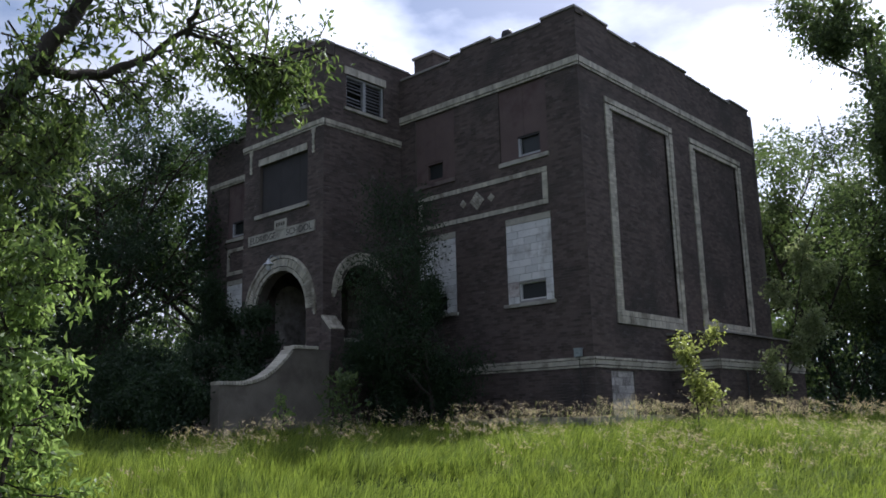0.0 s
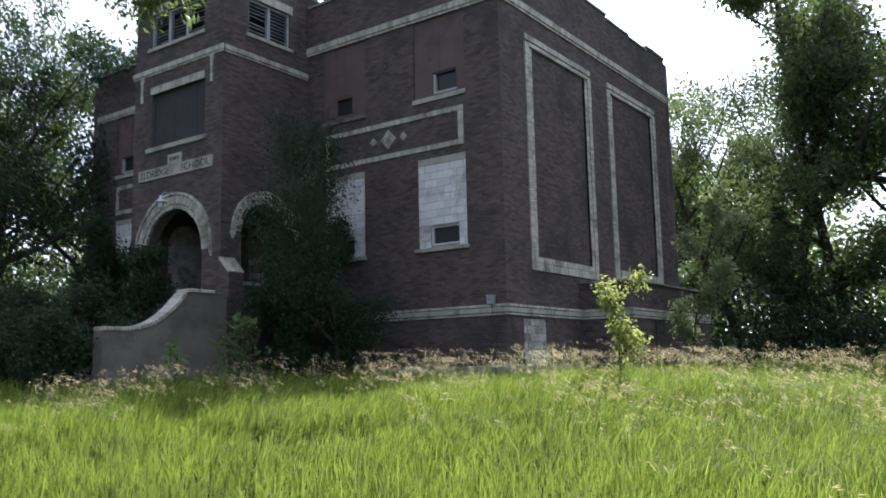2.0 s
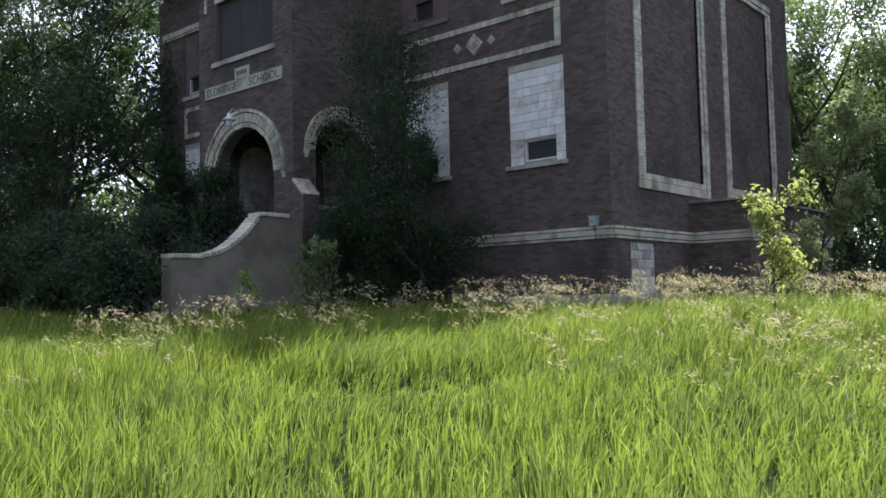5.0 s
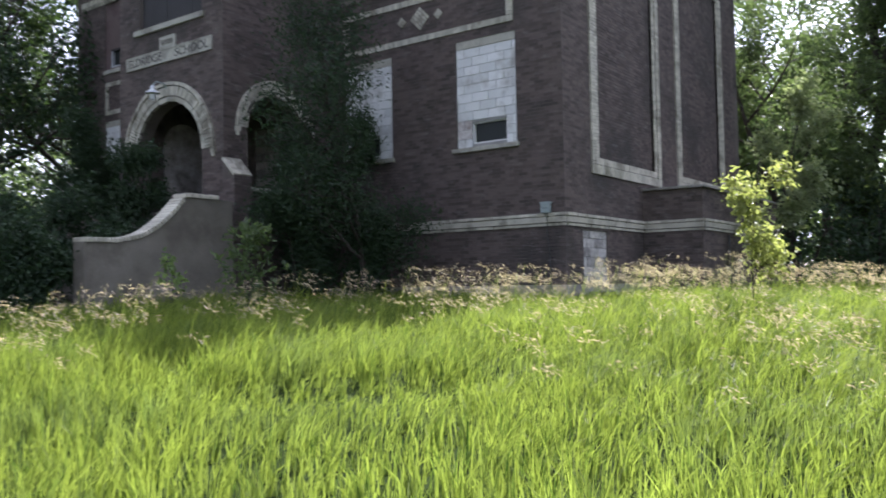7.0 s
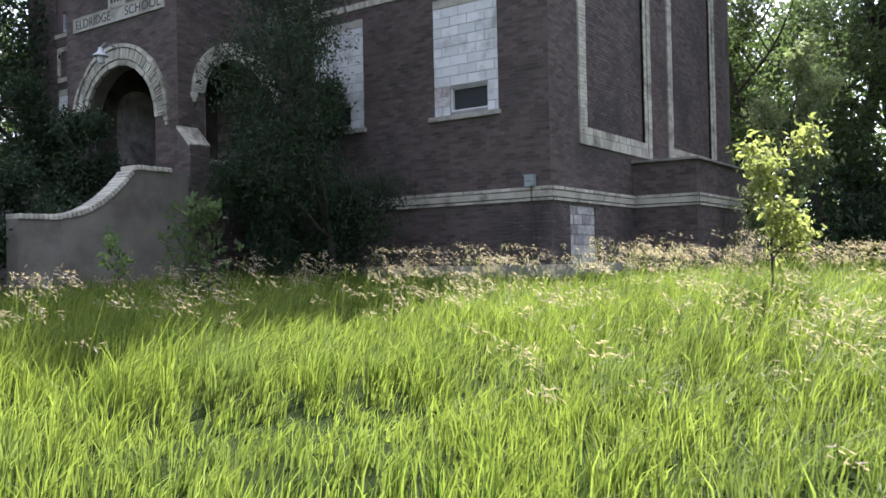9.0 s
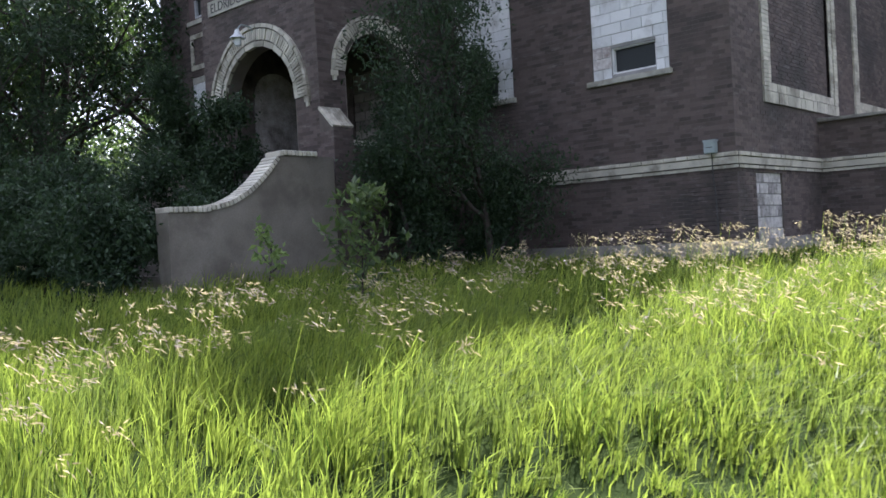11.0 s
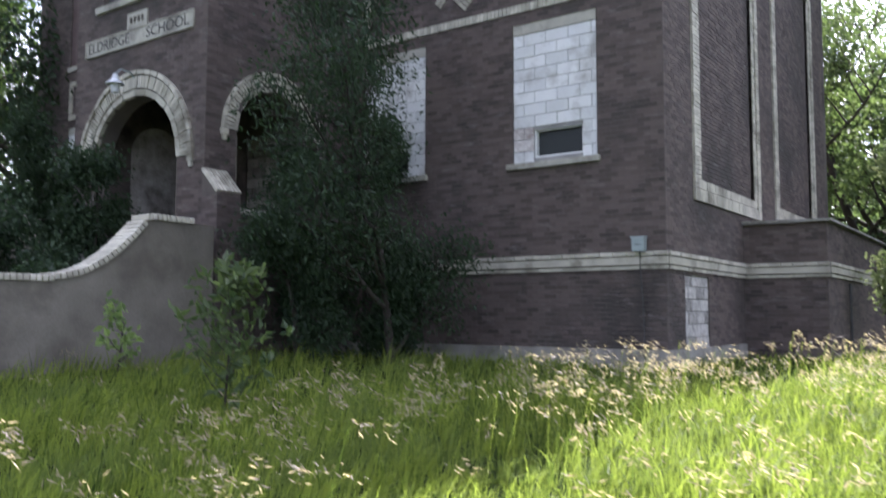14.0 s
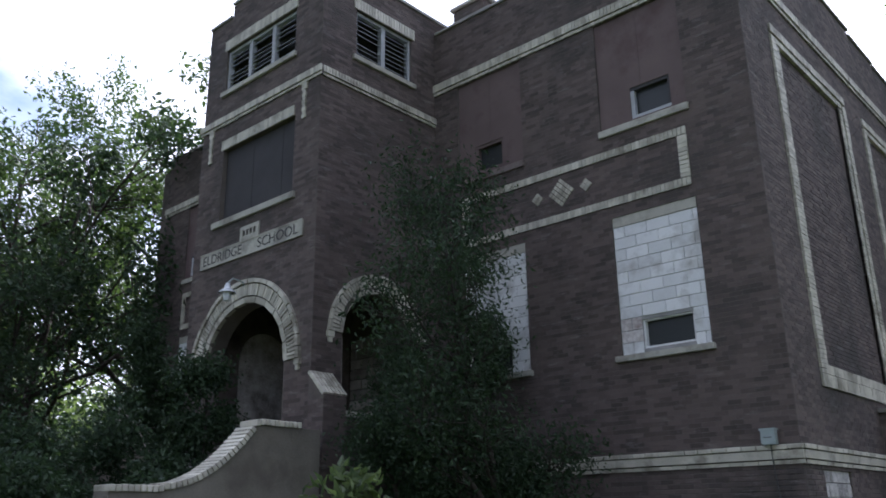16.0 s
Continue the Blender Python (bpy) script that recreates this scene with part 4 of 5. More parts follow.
# entrance stair between two swept cheek walls
def stair():
    st = tagged(root("entrance_stair", -8.4, -5, -1.75), "concrete entrance stair between swept plaster walls capped with pale bricks", "stair")
    inv = st.matrix_world.inverted()

    def put(ob):
        ob.parent = st
        ob.matrix_parent_inverse = inv
        return ob
    n, top = 12, PORCH_Z
    for k in range(n):
        z = top - (k + 1) * 0.172
        bm = bmesh.new()
        ubox(bm, flat, -10.55, -6.26, TY - 0.005 - (k + 1) * 0.285, TY - 0.003 - k * 0.285, GZ, z)
        put(part("step", bm, CONCRETE, None))

    def line(y):
        if y > -4.44:
            return 0.43
        if y > -5.86:
            s = (y + 5.86) / 1.42
            return -0.47 + 0.90 * s ** 2
        return -0.5
    ys = [-3.3, -3.8, -4.1, -4.44] + [-4.44 - 1.42 * k / 14 for k in range(1, 15)] + [-5.861, -6.2, -6.55]
    brick = bevelled_box_mesh("cap_brick", 0.42, 0.066, 0.085, 0.008)
    brick.materials.append(PALE_PIECE)
    for x0, x1 in ((-6.25, -5.89), (-10.92, -10.56)):
        bm = bmesh.new()
        pts = [(y, line(y)) for y in ys]
        rows = [[bm.verts.new((x, y, z)) for y, z in pts] + [bm.verts.new((x, y, GZ)) for y, _ in pts[::-1]] for x in (x0, x1)]
        m = len(pts)
        for r in rows:
            for k in range(m - 1):
                bm.faces.new([r[k], r[k + 1], r[2 * m - 2 - k], r[2 * m - 1 - k]])
        for k in range(2 * m):
            bm.faces.new([rows[0][k], rows[0][(k + 1) % (2 * m)], rows[1][(k + 1) % (2 * m)], rows[1][k]])
        cheek = put(part("cheek_wall", bm, PLASTER, None, "stained grey plaster cheek wall with a swept top"))
        y = -3.72
        while y > -6.56:
            z = line(y)
            dz = (line(y + 0.02) - line(y - 0.02)) / 0.04 if -5.84 < y < -4.46 else 0.0
            ob = obj("brick", brick, None, cheek)
            ob.matrix_world = pose((x0 + x1) / 2 + 0.012, y, z + 0.04, math.degrees(math.atan(dz)), random.uniform(-1, 1), random.uniform(-1.5, 1.5))
            y -= 0.081 * math.cos(math.atan(dz))


stair()


# fixtures on the walls
def utility_box():
    b = tagged(root("meter_box", -0.365, 0, 0.02), "small pale grey metal meter box on the corner of the wall", "meter box")
    bm = bmesh.new()
    ubox(bm, front(0.0), -0.1, 0.1, 0.06, 0.16, 0.0, 0.21)
    bmesh.ops.recalc_face_normals(bm, faces=bm.faces)
    bmesh.ops.bevel(bm, geom=bm.edges[:], offset=0.012, segments=2, affect="EDGES")
    part("body", bm, METAL, b)
    bm = bmesh.new()
    ubox(bm, front(0.0), -0.108, 0.108, 0.05, 0.172, 0.19, 0.215)
    part("lid", bm, METAL, b)
    bm = bmesh.new()
    ubox(bm, front(0.0), -0.05, 0.05, 0.16, 0.165, 0.09, 0.1)
    part("seam", bm, DARKMETAL, b)
    tube(b, "conduit", [(0.0, -0.08, 0.0), (0.01, -0.1, -0.28), (0.03, -0.06, -0.7), (0.05, -0.05, -1.75)], 0.009, DARKMETAL)


def tube(parent, name, pts, r, mat, sides=7):
    bm = bmesh.new()
    rings = []
    for k, p in enumerate(pts):
        d = Vector(pts[min(k + 1, len(pts) - 1)]) - Vector(pts[max(k - 1, 0)])
        q = d.to_track_quat("Z", "Y")
        rings.append([bm.verts.new(Vector(p) + q @ Vector((r * math.cos(a), r * math.sin(a), 0))) for a in [2 * math.pi * s / sides for s in range(sides)]])
    for a, b in zip(rings, rings[1:]):
        for s in range(sides):
            bm.faces.new([a[s], a[(s + 1) % sides], b[(s + 1) % sides], b[s]])
    bm.faces.new(rings[0][::-1])
    bm.faces.new(rings[-1])
    return part(name, bm, mat, parent)


utility_box()
pipe = tagged(root("downpipe", 1.42, 5.4, -1.7), "thin metal pipe on the side projection", "pipe")
tube(pipe, "pipe", [(0.05, 0, -0.1), (0.05, 0, 1.4)], 0.025, DARKMETAL)


def wall_lamp():
    lamp = tagged(root("wall_lamp", -8.42, TY, 3.15), "gooseneck lamp with a pale enamel shade over the entrance arch", "lamp")
    tube(lamp, "arm", [(0, 0.0, 0.0), (0, -0.1, 0.14), (0, -0.3, 0.16), (0, -0.4, 0.05)], 0.014, METAL)
    for name, prof, mat in (("shade", ((0.04, 0.05), (0.05, 0.0), (0.07, -0.05), (0.15, -0.11), (0.16, -0.13), (0.145, -0.125), (0.06, -0.06)), SHADE),
                            ("jar", ((0.0, -0.06), (0.07, -0.07), (0.075, -0.2), (0.055, -0.27), (0.0, -0.29)), SHADE)):
        bm = bmesh.new()
        rings = [[bm.verts.new((r * math.cos(a), -0.4 + r * math.sin(a), z)) for a in [2 * math.pi * s / 18 for s in range(18)]] for r, z in prof]
        for a, b in zip(rings, rings[1:]):
            for s in range(18):
                bm.faces.new([a[s], a[(s + 1) % 18], b[(s + 1) % 18], b[s]])
        bmesh.ops.remove_doubles(bm, verts=bm.verts, dist=0.0005)
        part(name, bm, mat, lamp)
    bm = bmesh.new()
    ubox(bm, flat, -0.05, 0.05, -0.03, 0.0, -0.06, 0.06)
    part("wall_plate", bm, METAL, lamp)


wall_lamp()


# ---- plants ----
def tubes(lines, sides=6):
    """Tapered limbs: each line is a list of (point, radius)."""
    vs, fs, base = [], [], 0
    for ln in lines:
        if ln[0][1] < 0.02 and len(ln) > 6:
            ln = ln[::3]            # thin twigs need few joints
        p = np.array([q for q, _ in ln], float)
        r = np.array([q for _, q in ln], float)
        n = sides if r[0] > 0.03 else 3
        ang = np.arange(n) * 2 * np.pi / n
        t = np.gradient(p, axis=0)
        t /= np.linalg.norm(t, axis=1, keepdims=True) + 1e-9
        a = np.cross(t, (0.83, -0.54, 0.13))
        a /= np.linalg.norm(a, axis=1, keepdims=True) + 1e-9
        b = np.cross(t, a)
        ring = p[:, None] + r[:, None, None] * (np.cos(ang)[None, :, None] * a[:, None] + np.sin(ang)[None, :, None] * b[:, None])
        vs.append(ring.reshape(-1, 3))
        k = np.arange(len(p) - 1)[:, None] * n + np.arange(n)[None]
        k2 = np.arange(len(p) - 1)[:, None] * n + (np.arange(n)[None] + 1) % n
        fs.append((np.stack([k, k2, k2 + n, k + n], -1) + base).reshape(-1, 4))
        base += len(p) * n
    return np.concatenate(vs), np.concatenate(fs)


def leaves(rng, centres, per, spread, size, droop=0.4, slim=0.5):
    """Single folded leaves scattered about the ends of twigs."""
    c = np.repeat(np.asarray(centres, float), per, axis=0)
    n = len(c)
    c = c + rng.normal(0, spread, (n, 3))
    t = rng.normal(0, 1, (n, 3))
    t[:, 2] -= droop * 1.5
    t /= np.linalg.norm(t, axis=1, keepdims=True)
    w = np.cross(t, rng.normal(0, 1, (n, 3)))
    w /= np.linalg.norm(w, axis=1, keepdims=True) + 1e-9
    up = np.cross(w, t)
    ln = size * rng.uniform(0.6, 1.3, (n, 1))
    wd = ln * slim * rng.uniform(0.8, 1.2, (n, 1))
    v = np.stack([c, c + 0.45 * ln * t + 0.5 * wd * w + 0.12 * ln * up, c + ln * t - 0.1 * ln * up, c + 0.45 * ln * t - 0.5 * wd * w + 0.12 * ln * up], 1)
    return v.reshape(-1, 3), np.arange(n * 4).reshape(-1, 4)


def grow(rng, p, d, length, r, level, levels, lines, tips, kids=(4, 6), wander=0.25, lift=0.1, shrink=0.62, start=0.3):
    """Grows a limb and, from it, its branches; the ends of the last ones carry the leaves."""
    n = 6
    pts, rad = [np.array(p, float)], [r]
    d = np.array(d, float)
    for k in range(n):
        d = d + rng.normal(0, wander, 3) * 0.4
        d[2] += lift
        d /= np.linalg.norm(d)
        pts.append(pts[-1] + d * length / n)
        rad.append(r * (1 - 0.75 * (k + 1) / n) + 0.003)
    lines.append(list(zip(pts, rad)))
    if level == levels:
        tips.extend([pts[3], pts[4], pts[5], pts[6]])
        return
    for k in range(rng.integers(*kids) + (2 if level == 0 else 0)):
        s = start + (1 - start) * (k + rng.uniform(0, 0.9)) / (kids[1] + (1 if level == 0 else 0))
        s = min(s, 0.98) * n
        i = int(s)
        at = pts[i] + (pts[min(i + 1, n)] - pts[i]) * (s - i)
        side = rng.normal(0, 1, 3)
        side -= d * (side @ d)
        side /= np.linalg.norm(side) + 1e-9
        nd = d * rng.uniform(0.35, 0.8) + side * rng.uniform(0.7, 1.0)
        nd[2] = nd[2] * 0.8 + 0.15
        nd /= np.linalg.norm(nd)
        grow(rng, at, nd, length * shrink * rng.uniform(0.75, 1.1), rad[i] * 0.6, level + 1, levels, lines, tips, kids, wander, lift, shrink, 0.25)


def tree(name, label, x, y, height, seed, mat=None, leaf=0.2, per=9, spread=0.3, levels=3, lean=(0, 0), trunk_r=0.22, kids=(4, 6), start=0.3, droop=0.4,
         slim=0.5, shrink=0.55, group="", sink=0.15, category="tree"):
    rng = np.random.default_rng(seed)
    z = float(ground_z(np.float64(x), np.float64(y))) - sink
    ob = tagged(root(name, x, y, z), label, category, group)
    lines, tips = [], []
    grow(rng, (0, 0, 0), (lean[0], lean[1], 1), height * 0.8, trunk_r, 0, levels, lines, tips, kids, 0.25, 0.08, shrink, start)
    v, f = tubes(lines)
    obj("trunk", np_mesh("trunk", v, f, True), BARK, ob)
    v, f = leaves(rng, tips, per, spread, leaf, droop, slim)
    obj("crown", np_mesh("crown", v, f), mat or LEAF, ob)
    return ob


def bent(p, n):
    """A smooth run of n points through the points p."""
    e = np.concatenate([[2 * p[0] - p[1]], p, [2 * p[-1] - p[-2]]])
    x = np.linspace(0, len(p) - 1, n)
    i = np.minimum(x.astype(int), len(p) - 2)
    f = (x - i)[:, None]
    a, b, c, d = e[i], e[i + 1], e[i + 2], e[i + 3]
    return b + 0.5 * f * (c - a + f * (2 * a - 5 * b + 4 * c - d + f * (3 * (b - c) + d - a)))


def overhanging_tree():
    """The big tree whose limb reaches over the meadow; its trunk stands beside the path."""
    rng = np.random.default_rng(5)
    x, y = 3.1, -15.15
    z = float(ground_z(np.float64(x), np.float64(y))) - 0.2
    ob = tagged(root("ash_tree", x, y, z), "old leafy tree with a dark limb reaching over the grass", "tree")
    o = np.array((x, y, z))
    lines, tips = [], []

    def limb(pts, r0, r1):
        p = np.array(pts, float) - o
        s = np.linspace(0, 1, 4 * len(p))
        q = bent(p, len(s))
        q[1:-1] += rng.normal(0, 0.012, (len(q) - 2, 3))
        rr = r0 + (r1 - r0) * s
        lines.append(list(zip(q, rr)))
        return q, rr
    limb([(x, y, z), (3.2, -15.2, -0.5), (3.5, -15.1, 0.4), (3.87, -14.94, 1.25), (4.08, -14.78, 1.66), (4.2, -14.5, 2.3), (4.5, -14.2, 3.4), (4.6, -14.0, 5.0)], 0.12, 0.05)
    limb([(3.5, -15.1, 0.5), (3.2, -15.3, 2.0), (2.6, -15.6, 4.2), (2.2, -15.6, 6.5)], 0.1, 0.04)
    a, ar = limb([(4.06, -14.77, 1.58), (4.06, -14.40, 1.62), (4.06, -14.13, 1.77), (4.06, -13.75, 2.05), (4.09, -13.44, 2.35), (4.1, -12.79, 2.36), (4.16, -12.4, 2.33)], 0.055, 0.012)
    b, br = limb([(4.09, -13.44, 2.33), (4.25, -13.42, 2.6), (4.63, -13.17, 3.1)], 0.035, 0.012)
    c, cr = limb([(4.2, -14.5, 2.3), (4.4, -13.9, 2.75), (4.8, -13.3, 3.2)], 0.06, 0.02)
    for q, rr, n, out in ((a[12:], ar[12:], 7, (0.1, 0.6, -0.1)), (a[20:], ar[20:], 27, (0.12, 0.75, -0.75)), (b, br, 7, (0.2, 0.4, 0.1)), (c, cr, 14, (0.2, 0.4, 0.1)), (a[:12], ar[:12], 2, (0.1, 0.5, -0.5))):
        for k in range(n):
            i = rng.integers(0, len(q))
            d = np.array(out) + rng.normal(0, 0.55, 3)
            grow(rng, q[i], d, rng.uniform(0.35, 0.7), 0.012, 2, 3, lines, tips, (2, 4), 0.3, -0.06, 0.6, 0.3)
    # bare twigs hanging from the limb
    for k in range(9):
        i = rng.integers(4, 20)
        grow(rng, a[i], np.array((0.1, 0.5, -0.5)) + rng.normal(0, 0.4, 3), rng.uniform(0.3, 0.6), 0.008, 2, 3, lines, [], (2, 4), 0.4, -0.03, 0.6, 0.3)
    # high crown above and behind
    for base in ((4.6, -14.0, 4.6), (2.2, -15.6, 6.0)):
        for k in range(5):
            d = rng.normal(0, 1, 3) + np.array((-0.6, -0.5, 0.6))
            grow(rng, np.array(base) - o, d, 2.0, 0.05, 1, 2, lines, tips, (4, 6), 0.3, 0.03, 0.6, 0.3)
    # leafy sprays about the upper stem
    for k in range(16):
        p = np.array((rng.uniform(3.6, 4.4), rng.uniform(-15.1, -14.3), rng.uniform(0.6, 2.6)))
        grow(rng, p - o, (rng.normal(0.2, 0.5), rng.normal(0.5, 0.5), rng.normal(-0.2, 0.4)), rng.uniform(0.35, 0.7), 0.012, 2, 3, lines, tips, (2, 4), 0.3, -0.05, 0.6, 0.3)
    # leaves in front of the lower limb
    for k in range(18):
        f = rng.uniform(0, 1)
        p = np.array((3.45 + 0.75 * f, -15.15 + 0.3 * f, 0.5 + 1.25 * f)) + rng.normal(0, 0.12, 3) + np.array((0.25, 0.0, 0.0))
        grow(rng, p - o, (rng.normal(0.3, 0.4), rng.normal(0.3, 0.4), rng.normal(-0.1, 0.4)), rng.uniform(0.3, 0.6), 0.01, 2, 3, lines, tips, (2, 4), 0.3, -0.05, 0.6, 0.3)
    # low leafy sprays on the near side, hiding the trunk
    for k in range(22):
        p = np.array((rng.uniform(3.0, 3.9), rng.uniform(-15.3, -14.6), rng.uniform(-0.4, 1.4)))
        grow(rng, p - o, (rng.normal(0.1, 0.4), rng.normal(0.75, 0.4), rng.normal(0.0, 0.35)), rng.uniform(0.35, 0.75), 0.012, 2, 3, lines, tips, (3, 5), 0.3, -0.03, 0.6, 0.3)
    v, f = tubes(lines, 7)
    obj("trunk", np_mesh("trunk", v, f, True), BARK, ob)
    v, f = leaves(rng, tips, 6, 0.075, 0.1, 0.6, 0.34)
    obj("crown", np_mesh("crown", v, f), LEAF_ASH, ob)


overhanging_tree()


def leafy_sapling():
    """The light-leaved young tree crowding round the big trunk."""
    rng = np.random.default_rng(6)
    x, y = 3.5, -14.95
    z = float(ground_z(np.float64(x), np.float64(y))) - 0.1
    ob = tagged(root("young_tree", x, y, z), "young tree with light green drooping leaves beside the old trunk", "tree")
    lines, tips = [], []
    for k in range(70):
        p = np.array((rng.uniform(-0.35, 0.5), rng.uniform(-0.25, 0.45), rng.uniform(0.4, 2.9)))
        grow(rng, p, (rng.normal(0.25, 0.4), rng.normal(0.5, 0.45), rng.normal(0.05, 0.35)), rng.uniform(0.3, 0.6), 0.01, 2, 3, lines, tips, (2, 4), 0.3, -0.04, 0.6, 0.3)
    for k in range(6):
        b = np.array((rng.normal(0, 0.12), rng.normal(0, 0.12), 0))
        lines.append([(b, 0.03), (b + (rng.normal(0, 0.15), rng.normal(0, 0.15), 1.5), 0.02), (b + (rng.normal(0, 0.3), rng.normal(0, 0.3), 2.9), 0.01)])
    v, f = tubes(lines, 5)
    obj("trunk", np_mesh("trunk", v, f, True), BARK, ob)
    v, f = leaves(rng, tips, 7, 0.06, 0.1, 0.5, 0.36)
    obj("crown", np_mesh("crown", v, f), LEAF_LIGHT, ob)


leafy_sapling()

# run of the old tree's main stems
OLD = {"trunk": [(9.2, 20.6, -1.5), (9.1, 20.6, 0.7), (8.8, 20.4, 3.4), (8.1, 19.6, 8.6)],
       "fork": [(8.7, 20.2, 4.9), (9.2, 19.8, 6.4), (9.6, 19.2, 8.6)],
       "left": [(8.6, 20.6, 2.3), (7.0, 20.5, 3.7), (6.1, 20.4, 5.0), (5.3, 20.2, 5.6), (4.4, 20.2, 5.8)],
       "stem": [(7.9, 20.6, 2.8), (7.4, 20.4, 5.3), (7.2, 19.9, 8.0)],
       "right": [(8.8, 20.2, 4.7), (10.0, 20.2, 4.1), (11.7, 20.0, 3.2)],
       "bar": [(7.3, 20.3, 5.8), (8.5, 20.1, 5.6)]}


def old_tree():
    """The massive forked tree behind the outbuilding, with a limb arching out over it."""
    rng = np.random.default_rng(24)
    o = np.array(OLD["trunk"][0])
    o[2] = float(ground_z(o[0], o[1])) - 0.2
    ob = tagged(root("old_tree", *o), "massive old forked tree with an arching limb", "tree", "trees of the wood around the school")
    lines, tips = [], []
    for name, r0, r1, n in (("trunk", 0.55, 0.36, 5), ("fork", 0.34, 0.2, 5), ("left", 0.3, 0.1, 5), ("stem", 0.24, 0.14, 5), ("right", 0.32, 0.12, 7), ("bar", 0.1, 0.07, 0)):
        p = np.array(OLD[name], float) - o
        if name == "trunk":
            p[0] = (p[1][0], p[1][1], 0)
        q = np.linspace(0, 1, 5 * len(p))
        pts = bent(p, len(q))
        pts[1:-1] += rng.normal(0, 0.04, (len(pts) - 2, 3))
        lines.append(list(zip(pts, r0 + (r1 - r0) * q)))
        for k in range(n):
            at = pts[rng.integers(len(pts) // 2, len(pts))]
            d = rng.normal(0, 0.7, 3) + np.array((0, 0, 0.5))
            grow(rng, at, d, rng.uniform(2.5, 4.5), 0.09, 1, 3, lines, tips, (4, 6), 0.3, 0.03, 0.6, 0.3)
    v, f = tubes(lines, 8)
    obj("trunk", np_mesh("trunk", v, f, True), BARK, ob)
    v, f = leaves(rng, tips, 3, 0.25, 0.2, 0.4, 0.5)
    obj("crown", np_mesh("crown", v, f), LEAF_LIGHT, ob)
    return ob


# woods left of the school
W = "trees of the wood around the school"
left_a = tree("woodland_tree", "tall leafy woodland tree with a slender trunk", -19.6, 1.5, 15.8, 11, LEAF_MID, 0.2, 21, 0.25, 3, (0.05, 0), 0.2, (4, 6), 0.25, group=W)
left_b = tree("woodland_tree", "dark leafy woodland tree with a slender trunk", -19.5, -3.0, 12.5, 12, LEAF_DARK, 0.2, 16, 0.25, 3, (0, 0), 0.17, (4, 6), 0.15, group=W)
left_c = tree("woodland_tree", "airy woodland tree with thin upright limbs", -24.0, -5.0, 14.0, 13, LEAF_MID, 0.2, 19, 0.25, 3, (0.05, 0), 0.18, (4, 6), 0.2, group=W)
for k, (src, x, y, rz, sc) in enumerate(((left_b, -22.5, -8.0, 70, 0.95), (left_a, -26.5, 1.0, 130, 0.95), (left_b, -23.0, 5.0, 200, 1.2), (left_c, -29.0, -9.0, 40, 0.9), (left_b, -27.0, -4.0, 300, 1.1),
                                         (left_a, -32.0, -3.0, 250, 1.0), (left_b, -16.8, -6.0, 20, 0.55), (left_c, -21.0, 8.0, 90, 1.0), (left_b, -20.0, -10.5, 160, 0.7), (left_b, -26.0, -13.0, 210, 0.9), (left_a, -20.6, -2.6, 70, 0.92), (left_b, -18.8, 3.5, 330, 0.85))):
    c = copy_thing(src, pose(x, y, float(ground_z(np.float64(x), np.float64(y))) - 0.15, 0, 0, rz))
    c.scale = (sc, sc, sc)

# woods behind and right of the school
right_a = tree("broadleaf_tree", "tall broadleaf tree with a wide open crown", 2.0, 17.3, 23.0, 21, LEAF, 0.24, 24, 0.42, 3, (0.02, 0), 0.3, (5, 7), 0.1, shrink=0.33, group=W)
right_b = tree("broadleaf_tree", "leaning broadleaf tree with dark bark", -1.2, 18.0, 11.5, 22, LEAF, 0.2, 22, 0.3, 3, (-0.35, 0), 0.22, (4, 6), 0.3, group=W)
right_c = old_tree()
for k, (src, x, y, rz, sc) in enumerate(((right_b, 0.4, 16.9, 80, 0.85), (right_a, 3.7, 19.6, 200, 0.86), (right_a, 14.5, 25.0, 140, 0.85), (right_a, 18.5, 19.0, 60, 0.95), (right_a, -3.5, 26.0, 220, 0.5),
                                         (right_b, 15.5, 15.5, 30, 0.75), (right_b, 0.8, 22.5, 300, 1.15), (right_c, 17.0, 27.0, 100, 1.0), (right_a, 24.0, 16.0, 10, 0.95), (left_a, 7.4, 20.9, 115, 1.08), (right_b, 11.8, 24.0, 150, 0.9), (right_b, 13.2, 20.5, 260, 0.85))):
    c = copy_thing(src, pose(x, y, float(ground_z(np.float64(x), np.float64(y))) - 0.15, 0, 0, rz))
    c.scale = (sc, sc, sc)


